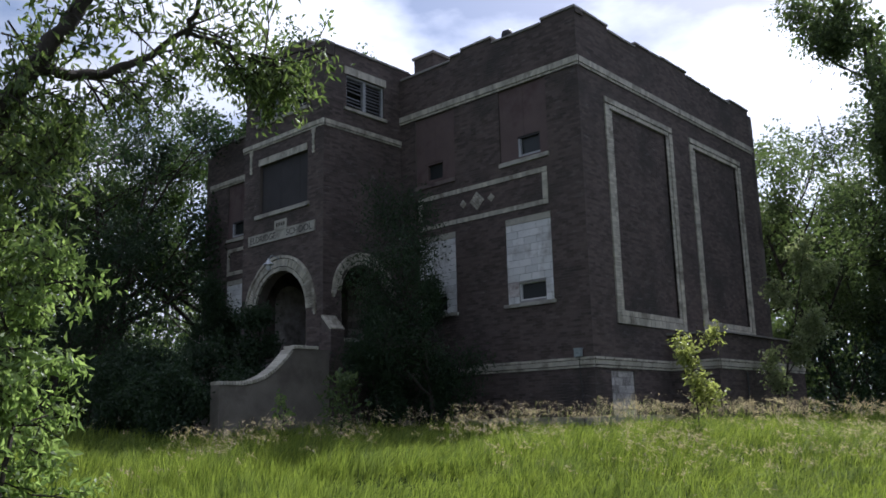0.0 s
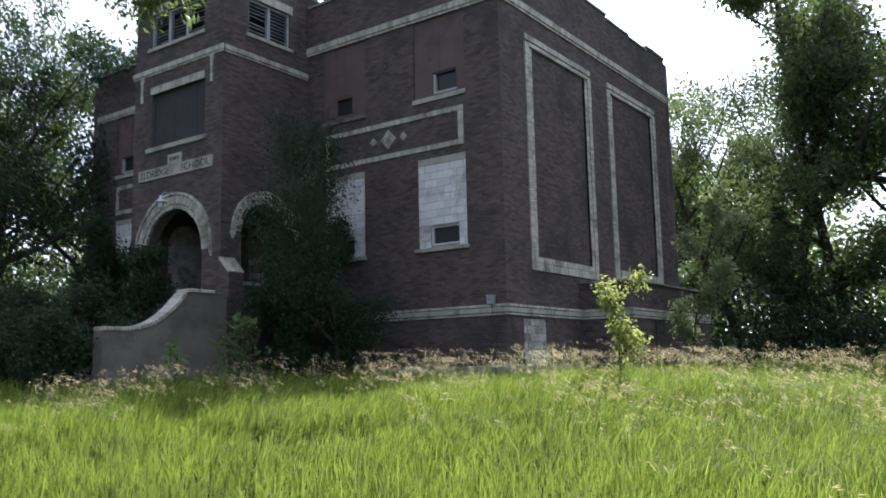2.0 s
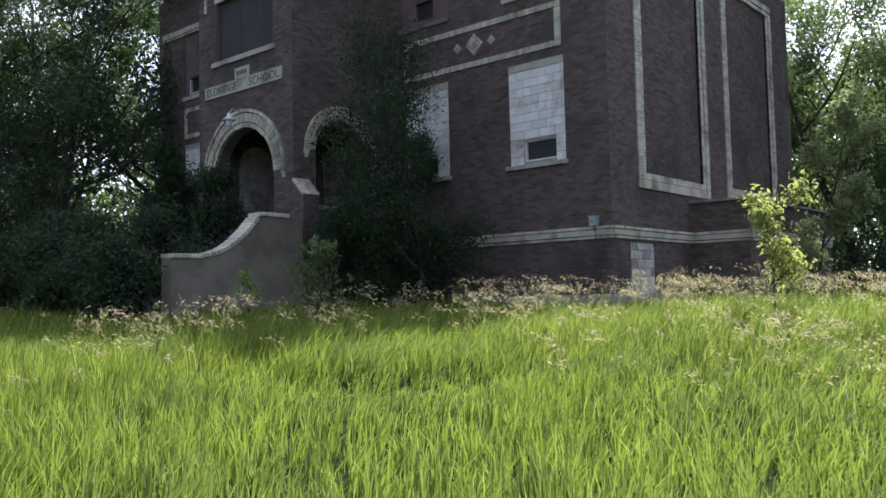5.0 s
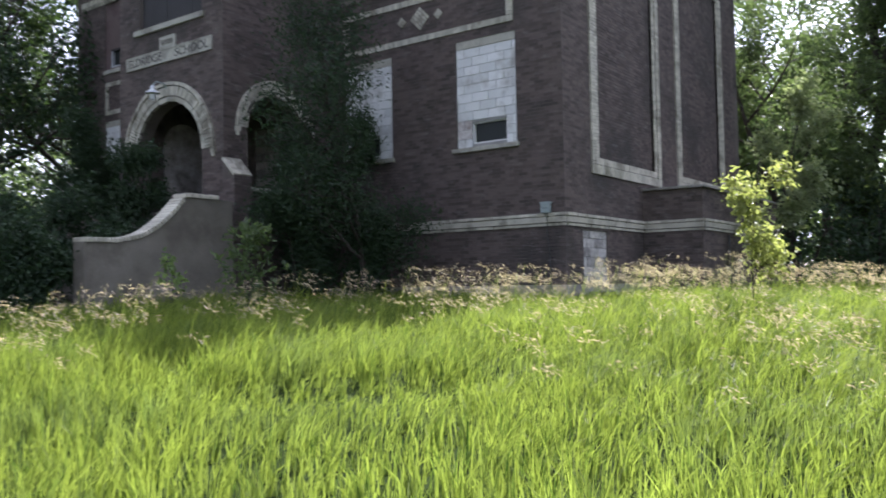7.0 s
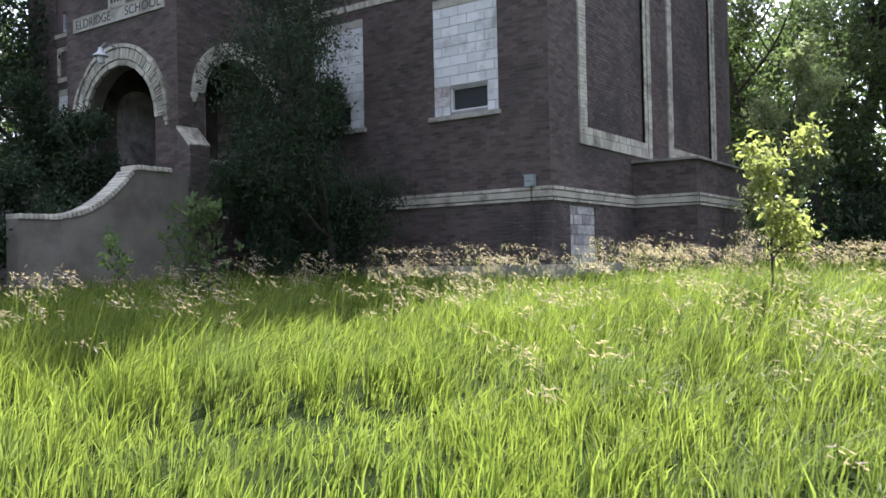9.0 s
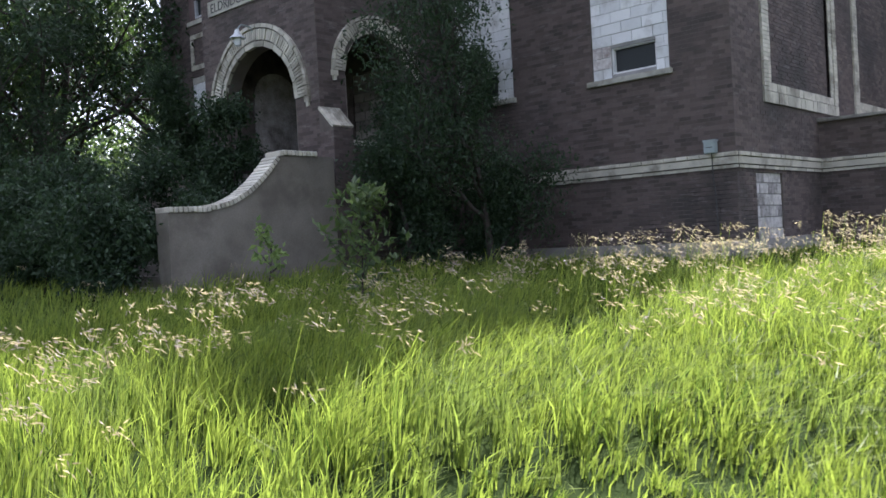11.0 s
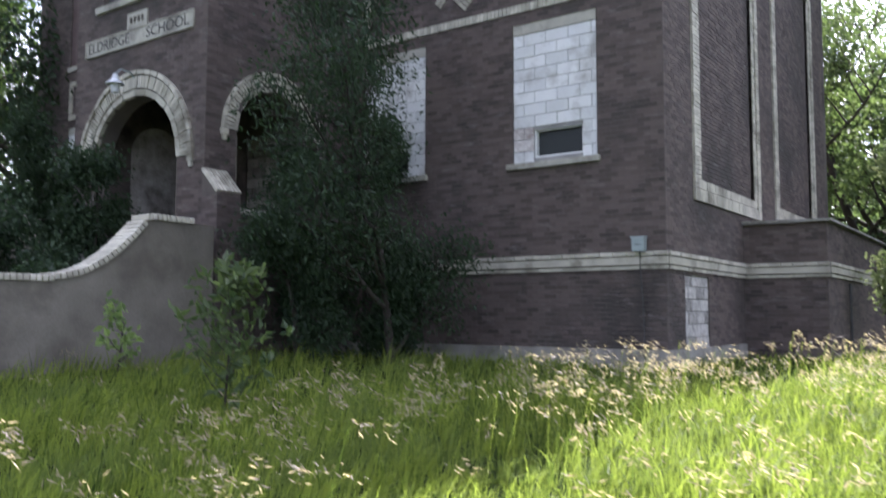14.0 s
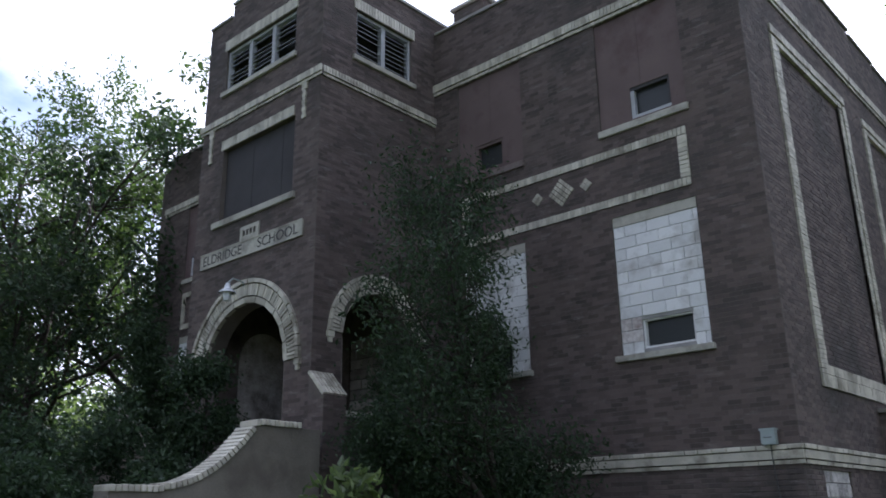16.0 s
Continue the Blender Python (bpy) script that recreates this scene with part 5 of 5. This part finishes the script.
def thicket(name, label, spots, n, leaf, mat, seed, low=0.0):
    """Undergrowth and distant woods: uneven heaps of leaves on thin stems, uncountable."""
    rng = np.random.default_rng(seed)
    cs, lines = [], []
    for x, y, r, h in spots:
        z = float(ground_z(np.float64(x), np.float64(y)))
        m = int(n * r * h)
        a, q = rng.uniform(0, 2 * np.pi, m), np.sqrt(rng.uniform(0, 1, m))
        hh = rng.uniform(0, 1, m)
        rad = r * (0.35 + 0.75 * np.sin(np.pi * np.clip(hh, 0.12, 0.92)) ** 0.7)
        cs.append(np.stack([x + rad * q * np.cos(a), y + rad * q * np.sin(a), z + low + hh * h * (0.75 + 0.25 * rng.uniform(0, 1, m))], -1))
        for k in range(3):
            top = np.array((x + rng.normal(0, r * 0.4), y + rng.normal(0, r * 0.4), z + h * 0.8))
            bot = np.array((x + rng.normal(0, r * 0.2), y + rng.normal(0, r * 0.2), z - 0.1))
            lines.append([(bot, 0.012 * h + 0.01), ((top + bot) / 2 + rng.normal(0, 0.08 * h, 3), 0.008 * h + 0.008), (top, 0.008)])
    v, f = leaves(rng, np.concatenate(cs), 6, leaf * 1.3, leaf, 0.3, 0.55)
    v2, f2 = tubes(lines, 5)
    ob = root(name, spots[0][0], spots[0][1], float(ground_z(np.float64(spots[0][0]), np.float64(spots[0][1]))))
    tagged(ob, label, "undergrowth", kind="stuff")
    inv = ob.matrix_world.inverted()
    for nm, me, mt in (("foliage", np_mesh("foliage", v, f), mat), ("stems", np_mesh("stems", v2, f2, True), BARK)):
        o = obj(nm, me, mt, ob)
        o.matrix_parent_inverse = inv
        tagged(o, kind="stuff")


rs = random.Random(4)
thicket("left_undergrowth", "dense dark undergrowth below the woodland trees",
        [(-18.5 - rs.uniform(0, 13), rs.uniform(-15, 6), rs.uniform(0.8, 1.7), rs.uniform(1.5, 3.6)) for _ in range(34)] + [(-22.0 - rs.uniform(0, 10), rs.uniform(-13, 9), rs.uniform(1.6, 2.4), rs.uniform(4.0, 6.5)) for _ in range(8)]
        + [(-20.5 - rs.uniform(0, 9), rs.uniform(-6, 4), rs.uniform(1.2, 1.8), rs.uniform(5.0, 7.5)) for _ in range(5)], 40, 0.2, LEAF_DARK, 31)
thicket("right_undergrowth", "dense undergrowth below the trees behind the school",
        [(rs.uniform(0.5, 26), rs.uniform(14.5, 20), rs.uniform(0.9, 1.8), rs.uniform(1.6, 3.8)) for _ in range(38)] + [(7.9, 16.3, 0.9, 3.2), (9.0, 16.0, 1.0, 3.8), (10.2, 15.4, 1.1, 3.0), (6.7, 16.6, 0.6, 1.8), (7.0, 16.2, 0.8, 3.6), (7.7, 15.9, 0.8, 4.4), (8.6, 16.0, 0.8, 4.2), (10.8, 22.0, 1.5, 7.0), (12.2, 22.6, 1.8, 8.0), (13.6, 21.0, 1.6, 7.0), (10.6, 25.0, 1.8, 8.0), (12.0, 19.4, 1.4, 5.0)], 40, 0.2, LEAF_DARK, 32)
belt = []
for k in range(90):
    a = radians(-75 + 200 * k / 89)
    R = 46 + rs.uniform(-5, 9)
    belt.append((-4 - math.sin(a) * R * 1.0, 2 + math.cos(a) * R * 0.9, rs.uniform(2.6, 4.4), rs.uniform(8, 13)))
belt = [(x, y, r, h * 0.5 if abs(x - 9) < 9 and y > 25 else h) for x, y, r, h in belt]     # the woods thin out behind the old tree
thicket("far_woods", "distant belt of mixed green woods", belt, 6, 0.55, LEAF, 33)

def dead_branch(label, x, y, z, d, length, seed):
    rng = np.random.default_rng(seed)
    ob = tagged(root("dead_branch", x, y, z), label, "branch")
    lines, tips = [], []
    grow(rng, (0, 0, 0), d, length, 0.018, 1, 3, lines, tips, (2, 4), 0.35, 0.0, 0.55, 0.3)
    v, f = tubes(lines, 5)
    obj("wood", np_mesh("wood", v, f, True), DEADWOOD, ob)


dead_branch("bare pale branch lying against the entrance stair", -6.6, -6.9, -1.7, (-0.9, 0.2, 0.35), 1.3, 71)
dead_branch("bare pale branch lying against the entrance stair", -7.3, -7.0, -1.7, (0.6, 0.1, 0.5), 0.9, 72)
dead_branch("bare pale branch leaning in front of the far wing", -10.6, -3.5, 0.4, (-0.45, -0.1, 0.9), 1.4, 73)

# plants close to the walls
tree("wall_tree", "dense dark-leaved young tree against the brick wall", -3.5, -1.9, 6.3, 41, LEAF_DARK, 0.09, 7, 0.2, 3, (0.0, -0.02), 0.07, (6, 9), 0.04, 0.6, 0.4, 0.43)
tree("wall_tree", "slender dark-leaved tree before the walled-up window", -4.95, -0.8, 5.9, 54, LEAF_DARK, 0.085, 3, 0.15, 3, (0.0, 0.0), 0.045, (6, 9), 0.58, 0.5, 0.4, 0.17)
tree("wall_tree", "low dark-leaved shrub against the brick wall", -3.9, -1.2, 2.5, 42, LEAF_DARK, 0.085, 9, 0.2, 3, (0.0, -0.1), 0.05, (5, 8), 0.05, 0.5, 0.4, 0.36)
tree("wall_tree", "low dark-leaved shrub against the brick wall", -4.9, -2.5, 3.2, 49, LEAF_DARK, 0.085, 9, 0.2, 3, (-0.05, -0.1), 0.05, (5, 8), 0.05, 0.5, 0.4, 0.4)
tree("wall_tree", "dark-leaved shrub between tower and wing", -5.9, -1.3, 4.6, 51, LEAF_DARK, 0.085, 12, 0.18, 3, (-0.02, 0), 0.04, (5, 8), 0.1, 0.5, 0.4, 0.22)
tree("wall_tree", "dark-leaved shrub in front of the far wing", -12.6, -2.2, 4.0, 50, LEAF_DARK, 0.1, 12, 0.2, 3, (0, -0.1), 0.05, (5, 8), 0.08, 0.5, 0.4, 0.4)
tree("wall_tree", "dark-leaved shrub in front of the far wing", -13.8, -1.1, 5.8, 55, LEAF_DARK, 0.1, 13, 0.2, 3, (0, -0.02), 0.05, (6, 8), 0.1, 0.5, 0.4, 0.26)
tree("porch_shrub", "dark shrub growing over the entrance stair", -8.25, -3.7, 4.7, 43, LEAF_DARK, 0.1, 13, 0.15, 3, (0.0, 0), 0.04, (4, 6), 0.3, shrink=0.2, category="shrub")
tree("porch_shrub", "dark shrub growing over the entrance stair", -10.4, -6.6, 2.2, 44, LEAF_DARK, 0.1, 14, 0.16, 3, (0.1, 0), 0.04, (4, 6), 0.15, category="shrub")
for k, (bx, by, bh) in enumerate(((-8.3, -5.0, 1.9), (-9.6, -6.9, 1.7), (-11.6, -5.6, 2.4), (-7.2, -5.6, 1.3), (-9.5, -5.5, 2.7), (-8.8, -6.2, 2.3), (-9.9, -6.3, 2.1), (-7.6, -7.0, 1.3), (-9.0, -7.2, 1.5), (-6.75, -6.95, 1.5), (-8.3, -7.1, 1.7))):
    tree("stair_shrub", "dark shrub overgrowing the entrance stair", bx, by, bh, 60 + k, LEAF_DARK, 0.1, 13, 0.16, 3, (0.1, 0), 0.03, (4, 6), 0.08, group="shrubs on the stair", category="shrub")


def pointed_sapling(label, x, y, height, seed, mat):
    """A young tree whose upright side shoots shorten towards its tip, set with broad single leaves."""
    rng = np.random.default_rng(seed)
    ob = tagged(root("sapling", x, y, float(ground_z(np.float64(x), np.float64(y))) - 0.05), label, "tree")
    stem = bent(np.array([(0, 0, 0), (0.03, 0.02, height * 0.4), (0.1, 0.0, height * 0.75), (0.14, 0.02, height)]), 14)
    lines, spots = [list(zip(stem, np.linspace(0.016, 0.004, 14)))], [stem[-1], stem[-1], stem[-2], stem[-3]]
    for k in range(26):
        f = 0.1 + 0.85 * (k + rng.uniform(0, 1)) / 26
        at = stem[int(f * 13)]
        a = k * 2.4 + rng.normal(0, 0.3)
        reach = (0.5 * (1 - f) + 0.1) * rng.uniform(0.75, 1.2)
        out = np.array((math.cos(a), math.sin(a), 0.0))
        shoot = bent(np.array([at, at + out * reach * 0.55 + (0, 0, reach * 0.4), at + out * reach + (0, 0, reach * 1.0)]), 6)
        lines.append(list(zip(shoot, np.linspace(0.006, 0.002, 6))))
        spots.extend(shoot[1:])
        spots.append(shoot[-1])
    v, f = tubes(lines, 5)
    obj("trunk", np_mesh("trunk", v, f, True), BARK, ob)
    v, f = leaves(rng, spots, 3, 0.035, 0.125, -0.15, 0.5)
    obj("crown", np_mesh("crown", v, f), mat, ob)


pointed_sapling("leafy sapling with broad leaves in the shaded grass", -1.5, -6.7, 1.42, 45, LEAF)
tree("sapling", "small weed sapling in front of the cheek wall", -4.7, -5.7, 1.1, 46, LEAF_LIGHT, 0.12, 6, 0.06, 1, (0.25, 0), 0.014, (4, 5), 0.45, 0.2, 0.5, 0.4)
tree("sapling", "sunlit yellow-green sapling standing in the meadow", 4.95, -4.9, 2.42, 53, LEAF_LIME, 0.085, 5, 0.07, 2, (0.02, 0.03), 0.014, (6, 9), 0.25, 0.3, 0.5, 0.27)
tree("tall_shrub", "tall grey-green shrub beside the side projection", 2.3, 5.7, 5.6, 48, LEAF_GREY, 0.12, 9, 0.12, 3, (0, 0), 0.04, (4, 6), 0.12, 0.3, 0.5, 0.3, category="shrub")


# ---- outbuilding and shed in the trees ----
def outbuilding():
    x0, x1, y0, y1 = 6.2, 9.4, 17.2, 19.2
    b = tagged(root("outbuilding", 8.2, 19.3, float(ground_z(np.float64(8.2), np.float64(19.3)))), "dark brick outbuilding half hidden among the trees", "outbuilding")
    inv = b.matrix_world.inverted()
    bm = bmesh.new()
    slab(bm, front(y0), x0, x1, -2.1, 2.5, [], -0.25, 0.0)
    w = part("wall", bm, MORTAR, b)
    v, f = brick_boxes(spread_front(y0), bond(x0, x1, -1.7, 2.5), -0.01, 0.006, 0.003, 150)
    bw = tagged(obj("brickwork", np_mesh("brickwork", v, f), BRICK, w), kind="stuff")
    w.matrix_parent_inverse = inv
    for M, a, c in ((west(x0), y0 + 0.252, y1), (east(x1), y0 + 0.252, y1)):
        o = bar("side_wall", M, a, c, -0.25, 0.0, -2.1, 2.5, MORTAR, b)
        o.matrix_parent_inverse = inv
    o = bar("roof", flat, x0 - 0.1, x1 + 0.1, y0 - 0.1, y1 + 0.1, 2.5, 2.6, ROOF, b)
    o.matrix_parent_inverse = inv


outbuilding()


def shed():
    s = tagged(root("shed", 8.8, 11.6, float(ground_z(np.float64(8.8), np.float64(11.6))) - 0.05, -12), "low weathered grey board shed with a slanting roof", "shed")
    for k in range(7):
        bm = bmesh.new()
        z0, z1 = k * 0.16, k * 0.16 + 0.152
        vs = ubox(bm, flat, -0.95, 0.95, 0.0, 0.03, z0, z1)
        part("board", bm, SHEDWOOD, s)
    for name, a, b, c, d, z1 in (("side", -0.95, -0.92, 0.03, 1.7, 1.08), ("side", 0.92, 0.95, 0.03, 1.7, 1.08), ("back", -0.95, 0.95, 1.7, 1.73, 1.08)):
        bm = bmesh.new()
        ubox(bm, flat, a, b, c, d, 0, z1)
        part(name, bm, SHEDWOOD, s)
    bm = bmesh.new()
    vs = ubox(bm, flat, -1.05, 1.15, -0.2, 1.9, 1.14, 1.18)
    for v in vs:
        v.co.z += 0.17 * v.co.x + 0.1 * (1 - v.co.y)
    part("roof", bm, DARKMETAL, s)


shed()


# ---- meadow ----
def meadow():
    """Standing grass, thickest along the walk, with seed heads over it; wind bends it to the right."""
    rng = np.random.default_rng(8)
    wind = np.array((0.72, 0.5))
    walkline = np.array([(11, -17.4), (9, -15.9), (7.3, -14), (5.5, -12.9), (4.1, -11.6)])

    def near(p):
        d = np.full(len(p), 1e9)
        for a, b in zip(walkline, walkline[1:]):
            t = np.clip(((p - a) @ (b - a)) / ((b - a) @ (b - a)), 0, 1)
            d = np.minimum(d, np.linalg.norm(p - a - t[:, None] * (b - a), axis=1))
        return d

    def sow(count, lo, hi, keep):
        p = rng.uniform(lo, hi, (count, 2))
        inside = (p[:, 0] > -17.2) & (p[:, 0] < 0.04) & (p[:, 1] > 0) & (p[:, 1] < 11.3)
        inside |= (p[:, 0] > -11) & (p[:, 0] < -5.85) & (p[:, 1] > -6.6) & (p[:, 1] < 0)
        inside |= (p[:, 0] > -0.1) & (p[:, 0] < 1.45) & (p[:, 1] > 3.8) & (p[:, 1] < 10)
        q = p[~inside]
        return q[rng.uniform(0, 1, len(q)) < keep(near(q), q)]

    def patch(p, s, o):
        return np.sin(p[:, 0] * s + o) * np.sin(p[:, 1] * s * 1.3 + o * 2) + 0.5 * np.sin(p[:, 0] * s * 2.7 + p[:, 1] * s * 1.9 + o)

    p = np.concatenate([
        sow(660000, (-12, -23.5), (18.5, 2), lambda d, q: np.clip(1.35 - d / 9, 0.1, 1) * np.clip((18.5 - q[:, 0]) / 5, 0, 1) * np.clip((q[:, 1] + 23.5) / 4.5, 0, 1)),
        sow(95000, (-19, -26), (24, 14), lambda d, q: np.clip(d / 9, 0.15, 1)),
        sow(40000, (-34, -24), (34, 30), lambda d, q: np.clip(d / 16, 0.0, 1))])
    # most blades stand in tufts that share a lean
    tuft = rng.uniform(0, 1, len(p)) < 0.7
    cell = np.floor(p / 0.17) * 0.17 + 0.085
    hashed = np.abs(np.sin(cell[:, 0] * 91.7 + cell[:, 1] * 57.3) * 4375.5) % 1.0
    hash2 = np.abs(np.sin(cell[:, 0] * 33.1 + cell[:, 1] * 78.9) * 2517.3) % 1.0
    centre = cell + np.stack([hashed - 0.5, hash2 - 0.5], -1) * 0.34
    p = np.where(tuft[:, None], centre + (p - centre) * 0.42, p)
    n = len(p)
    d = near(p)
    far = np.clip((d - 6) / 18, 0, 1)
    h = rng.uniform(0.2, 0.38, n) * (0.75 + 0.5 * hash2) * (1 + 0.16 * patch(p, 0.9, 0.4)) * (1 + 0.25 * (rng.uniform(0, 1, n) < 0.06))
    wdt = rng.uniform(0.0055, 0.0112, n) * (1 + 1.6 * far)
    h *= np.clip(0.78 + d * 0.2, 0.78, 1.0)        # trodden a little along the walk
    h *= 1 - 0.26 * np.clip(patch(p, 1.35, 2.2) - 0.55, 0, 0.6) / 0.6 - 0.2 * np.clip(patch(p, 3.1, 0.7) - 0.6, 0, 0.5)   # lodged hollows
    h *= 1 - 0.45 * np.exp(-np.clip(-p[:, 1] - 0.2, 0, 9) / 1.3) * (p[:, 0] < 2)   # thin at the foot of the wall
    h *= 1 + 0.55 * np.exp(-((p[:, 0] - 5.3) ** 2 + (p[:, 1] + 5.9) ** 2) / 1.2)   # rank tuft before the sapling
    along, across = (p[:, 0] - 3.8) * 0.66 + (p[:, 1] + 10.4) * 0.75, (p[:, 1] + 10.4) * 0.66 - (p[:, 0] - 3.8) * 0.75
    h *= 1 - 0.62 * np.exp(-(along / 1.0) ** 4 - ((across - 0.2) / 0.46) ** 2)               # trampled dip
    h *= 1 + 0.45 * np.exp(-(along / 1.1) ** 4 - ((across - 0.95) / 0.3) ** 2)     # and the rank grass behind it
    gust = np.clip((p[:, 1] + 11.6) / 2.6, 0, 1)
    z = ground_z(p[:, 0], p[:, 1]) - 0.03
    ang = rng.uniform(0, 2 * np.pi, n)
    side = np.stack([np.cos(ang), np.sin(ang)], -1)
    lean = wind * ((rng.uniform(0.0, 0.26, n) + 0.7 * gust * rng.uniform(0.3, 1.0, n)) * (0.8 + 0.35 * patch(p, 0.5, 1.0)))[:, None] + rng.normal(0, 1, (n, 2)) * (0.15 + 0.2 * gust)[:, None] + np.stack([np.cos(hashed * 6.283), np.sin(hashed * 6.283)], -1) * 0.28 * tuft[:, None]
    base = np.column_stack([p, z])
    V = np.zeros((n, 5, 3))
    V[:, 0, :2], V[:, 1, :2] = p - side * wdt[:, None] / 2, p + side * wdt[:, None] / 2
    V[:, 0, 2] = V[:, 1, 2] = z
    mid = p + lean * (h * 0.28)[:, None]
    V[:, 2, :2], V[:, 3, :2] = mid + side * wdt[:, None] * 0.42, mid - side * wdt[:, None] * 0.42
    V[:, 2, 2] = V[:, 3, 2] = z + h * 0.6
    V[:, 4, :2] = p + lean * (h * 1.0)[:, None]
    V[:, 4, 2] = z + h * np.clip(1.02 - 0.35 * (lean ** 2).sum(1), 0.6, 1.02)
    k = np.arange(n)[:, None] * 5
    tri = np.concatenate([k + np.array([[0, 1, 2]]), k + np.array([[0, 2, 3]]), k + np.array([[3, 2, 4]])])
    me = np_mesh("meadow_grass", V.reshape(-1, 3), tri)
    me.materials.append(GRASS)
    tagged(new("meadow_grass", me), "tall bright green meadow grass bent by the wind", "grass", kind="stuff")

    # stalks with drooping seed heads, in drifts
    s = sow(30000, (-9, -17), (13, 4), lambda d, q: np.clip(0.03 + 0.18 * patch(q, 0.8, 2.0) + 0.12 * patch(q, 2.1, 0.3), 0.015, 0.34))
    s = np.concatenate([s, sow(3500, (-1, -9.0), (13, -1.5), lambda d, q: np.clip(0.22 + 0.3 * patch(q, 0.9, 1.1), 0.05, 0.7))])
    s = s[(rng.uniform(0, 1, len(s)) < np.clip(0.1 + s[:, 0] * 0.25, 0.01, 1.0)) & (near(s) > 1.6) & ((s[:, 1] < -4.0) | (s[:, 0] > 3.5)) & (s[:, 0] > 0.7)]
    edge = np.array([(1.5, -12.0), (1.2, -10.8), (1.15, -9.3), (1.35, -7.8), (1.6, -6.3), (2.1, -5.0), (3.2, -4.0), (5.2, -3.2), (9.5, -1.6)])
    drift = np.concatenate([a + (b - a) * np.repeat(rng.uniform(0, 1, (9, 1)), 4, axis=0) + np.repeat(rng.normal(0, 0.2, (9, 2)), 4, axis=0) + rng.normal(0, 0.1, (36, 2)) for a, b in zip(edge, edge[1:])])
    west_side = sow(60, (-8.5, -11), (0.5, -6.8), lambda d, q: np.clip(0.45 + 0.4 * patch(q, 0.8, 0.2), 0.08, 1))
    s = np.concatenate([s, drift, west_side])
    m = len(s)
    zs = ground_z(s[:, 0], s[:, 1])
    hs = np.concatenate([rng.uniform(0.43, 0.66, m - len(drift) - len(west_side)), rng.uniform(0.46, 0.78, len(drift)), rng.uniform(0.4, 0.6, len(west_side))])
    ln = wind * rng.uniform(0.15, 0.6, (m, 1)) + rng.normal(0, 0.12, (m, 2))
    tip = np.column_stack([s + ln * hs[:, None] * 0.6, zs + hs])
    a = rng.uniform(0, 2 * np.pi, m)
    sd = np.column_stack([np.cos(a), np.sin(a), np.zeros(m)]) * 0.0013
    b0 = np.column_stack([s, zs])
    V = np.stack([b0 - sd, b0 + sd, tip + sd, tip - sd], 1).reshape(-1, 3)
    F = np.arange(m * 4).reshape(-1, 4)
    v2, f2 = [], []
    per = 16
    t = rng.uniform(0.0, 1.0, (m, per, 1))
    droop = np.column_stack([ln * 0.4, np.full(m, -0.045)])[:, None, :]
    c = tip[:, None, :] + droop * t + rng.normal(0, 0.02, (m, per, 3))
    dirn = droop * 0.6 + rng.normal(0, 0.05, (m, per, 3)) + np.array((0, 0, -0.02))
    dirn /= np.linalg.norm(dirn, axis=2, keepdims=True)
    wv = np.cross(dirn, rng.normal(0, 1, (m, per, 3)))
    wv /= np.linalg.norm(wv, axis=2, keepdims=True)
    L = rng.uniform(0.025, 0.055, (m, per, 1))
    q = np.stack([c, c + 0.4 * L * dirn + 0.0034 * wv, c + L * dirn, c + 0.4 * L * dirn - 0.0034 * wv], 2).reshape(-1, 3)
    stalks = np_mesh("seed_stalks", V, F)
    stalks.materials.append(GRASS)
    tagged(new("seed_stalks", stalks), "thin green stalks carrying the seed heads", "grass", kind="stuff")
    me = np_mesh("seed_heads", q, np.arange(len(q)).reshape(-1, 4))
    me.materials.append(SEED)
    tagged(new("seed_heads", me), "dry tan seed heads standing over the grass", "grass", kind="stuff")


meadow()


# ---- single bricks of the walls beside the near corner ----
def corner_bricks():
    brick = bevelled_box_mesh("brick", 0.198, 0.06, 0.058, 0.004)
    brick.materials.append(BRICK_PIECE)
    skirt = own(bar("corner_plinth", front(0.0), -0.3, -0.28, -0.02, 0.002, -1.42, -0.3, MORTAR, None, "dark brick basement wall at the corner"))
    rng = random.Random(12)
    for S, u0, u1, turn, holes in ((spread_front(0.0), -2.3, 0.0, 0, []), (spread_east(0.0), 0.0, 2.2, 90, [(0.75, 1.87, -1.62, -0.27)])):
        for r in bond(u0, u1, -1.42, -0.26, holes):
            w = r[1] - r[0]
            x, y, z = S(np.float64((r[0] + r[1]) / 2), np.float64(-0.025 + rng.uniform(-0.002, 0.002)), np.float64((r[2] + r[3]) / 2))
            ob = obj("brick", brick, None, skirt)
            ob.matrix_world = pose(x, y, z, 0, 0, turn)
            ob.scale.x = w / 0.198


corner_bricks()
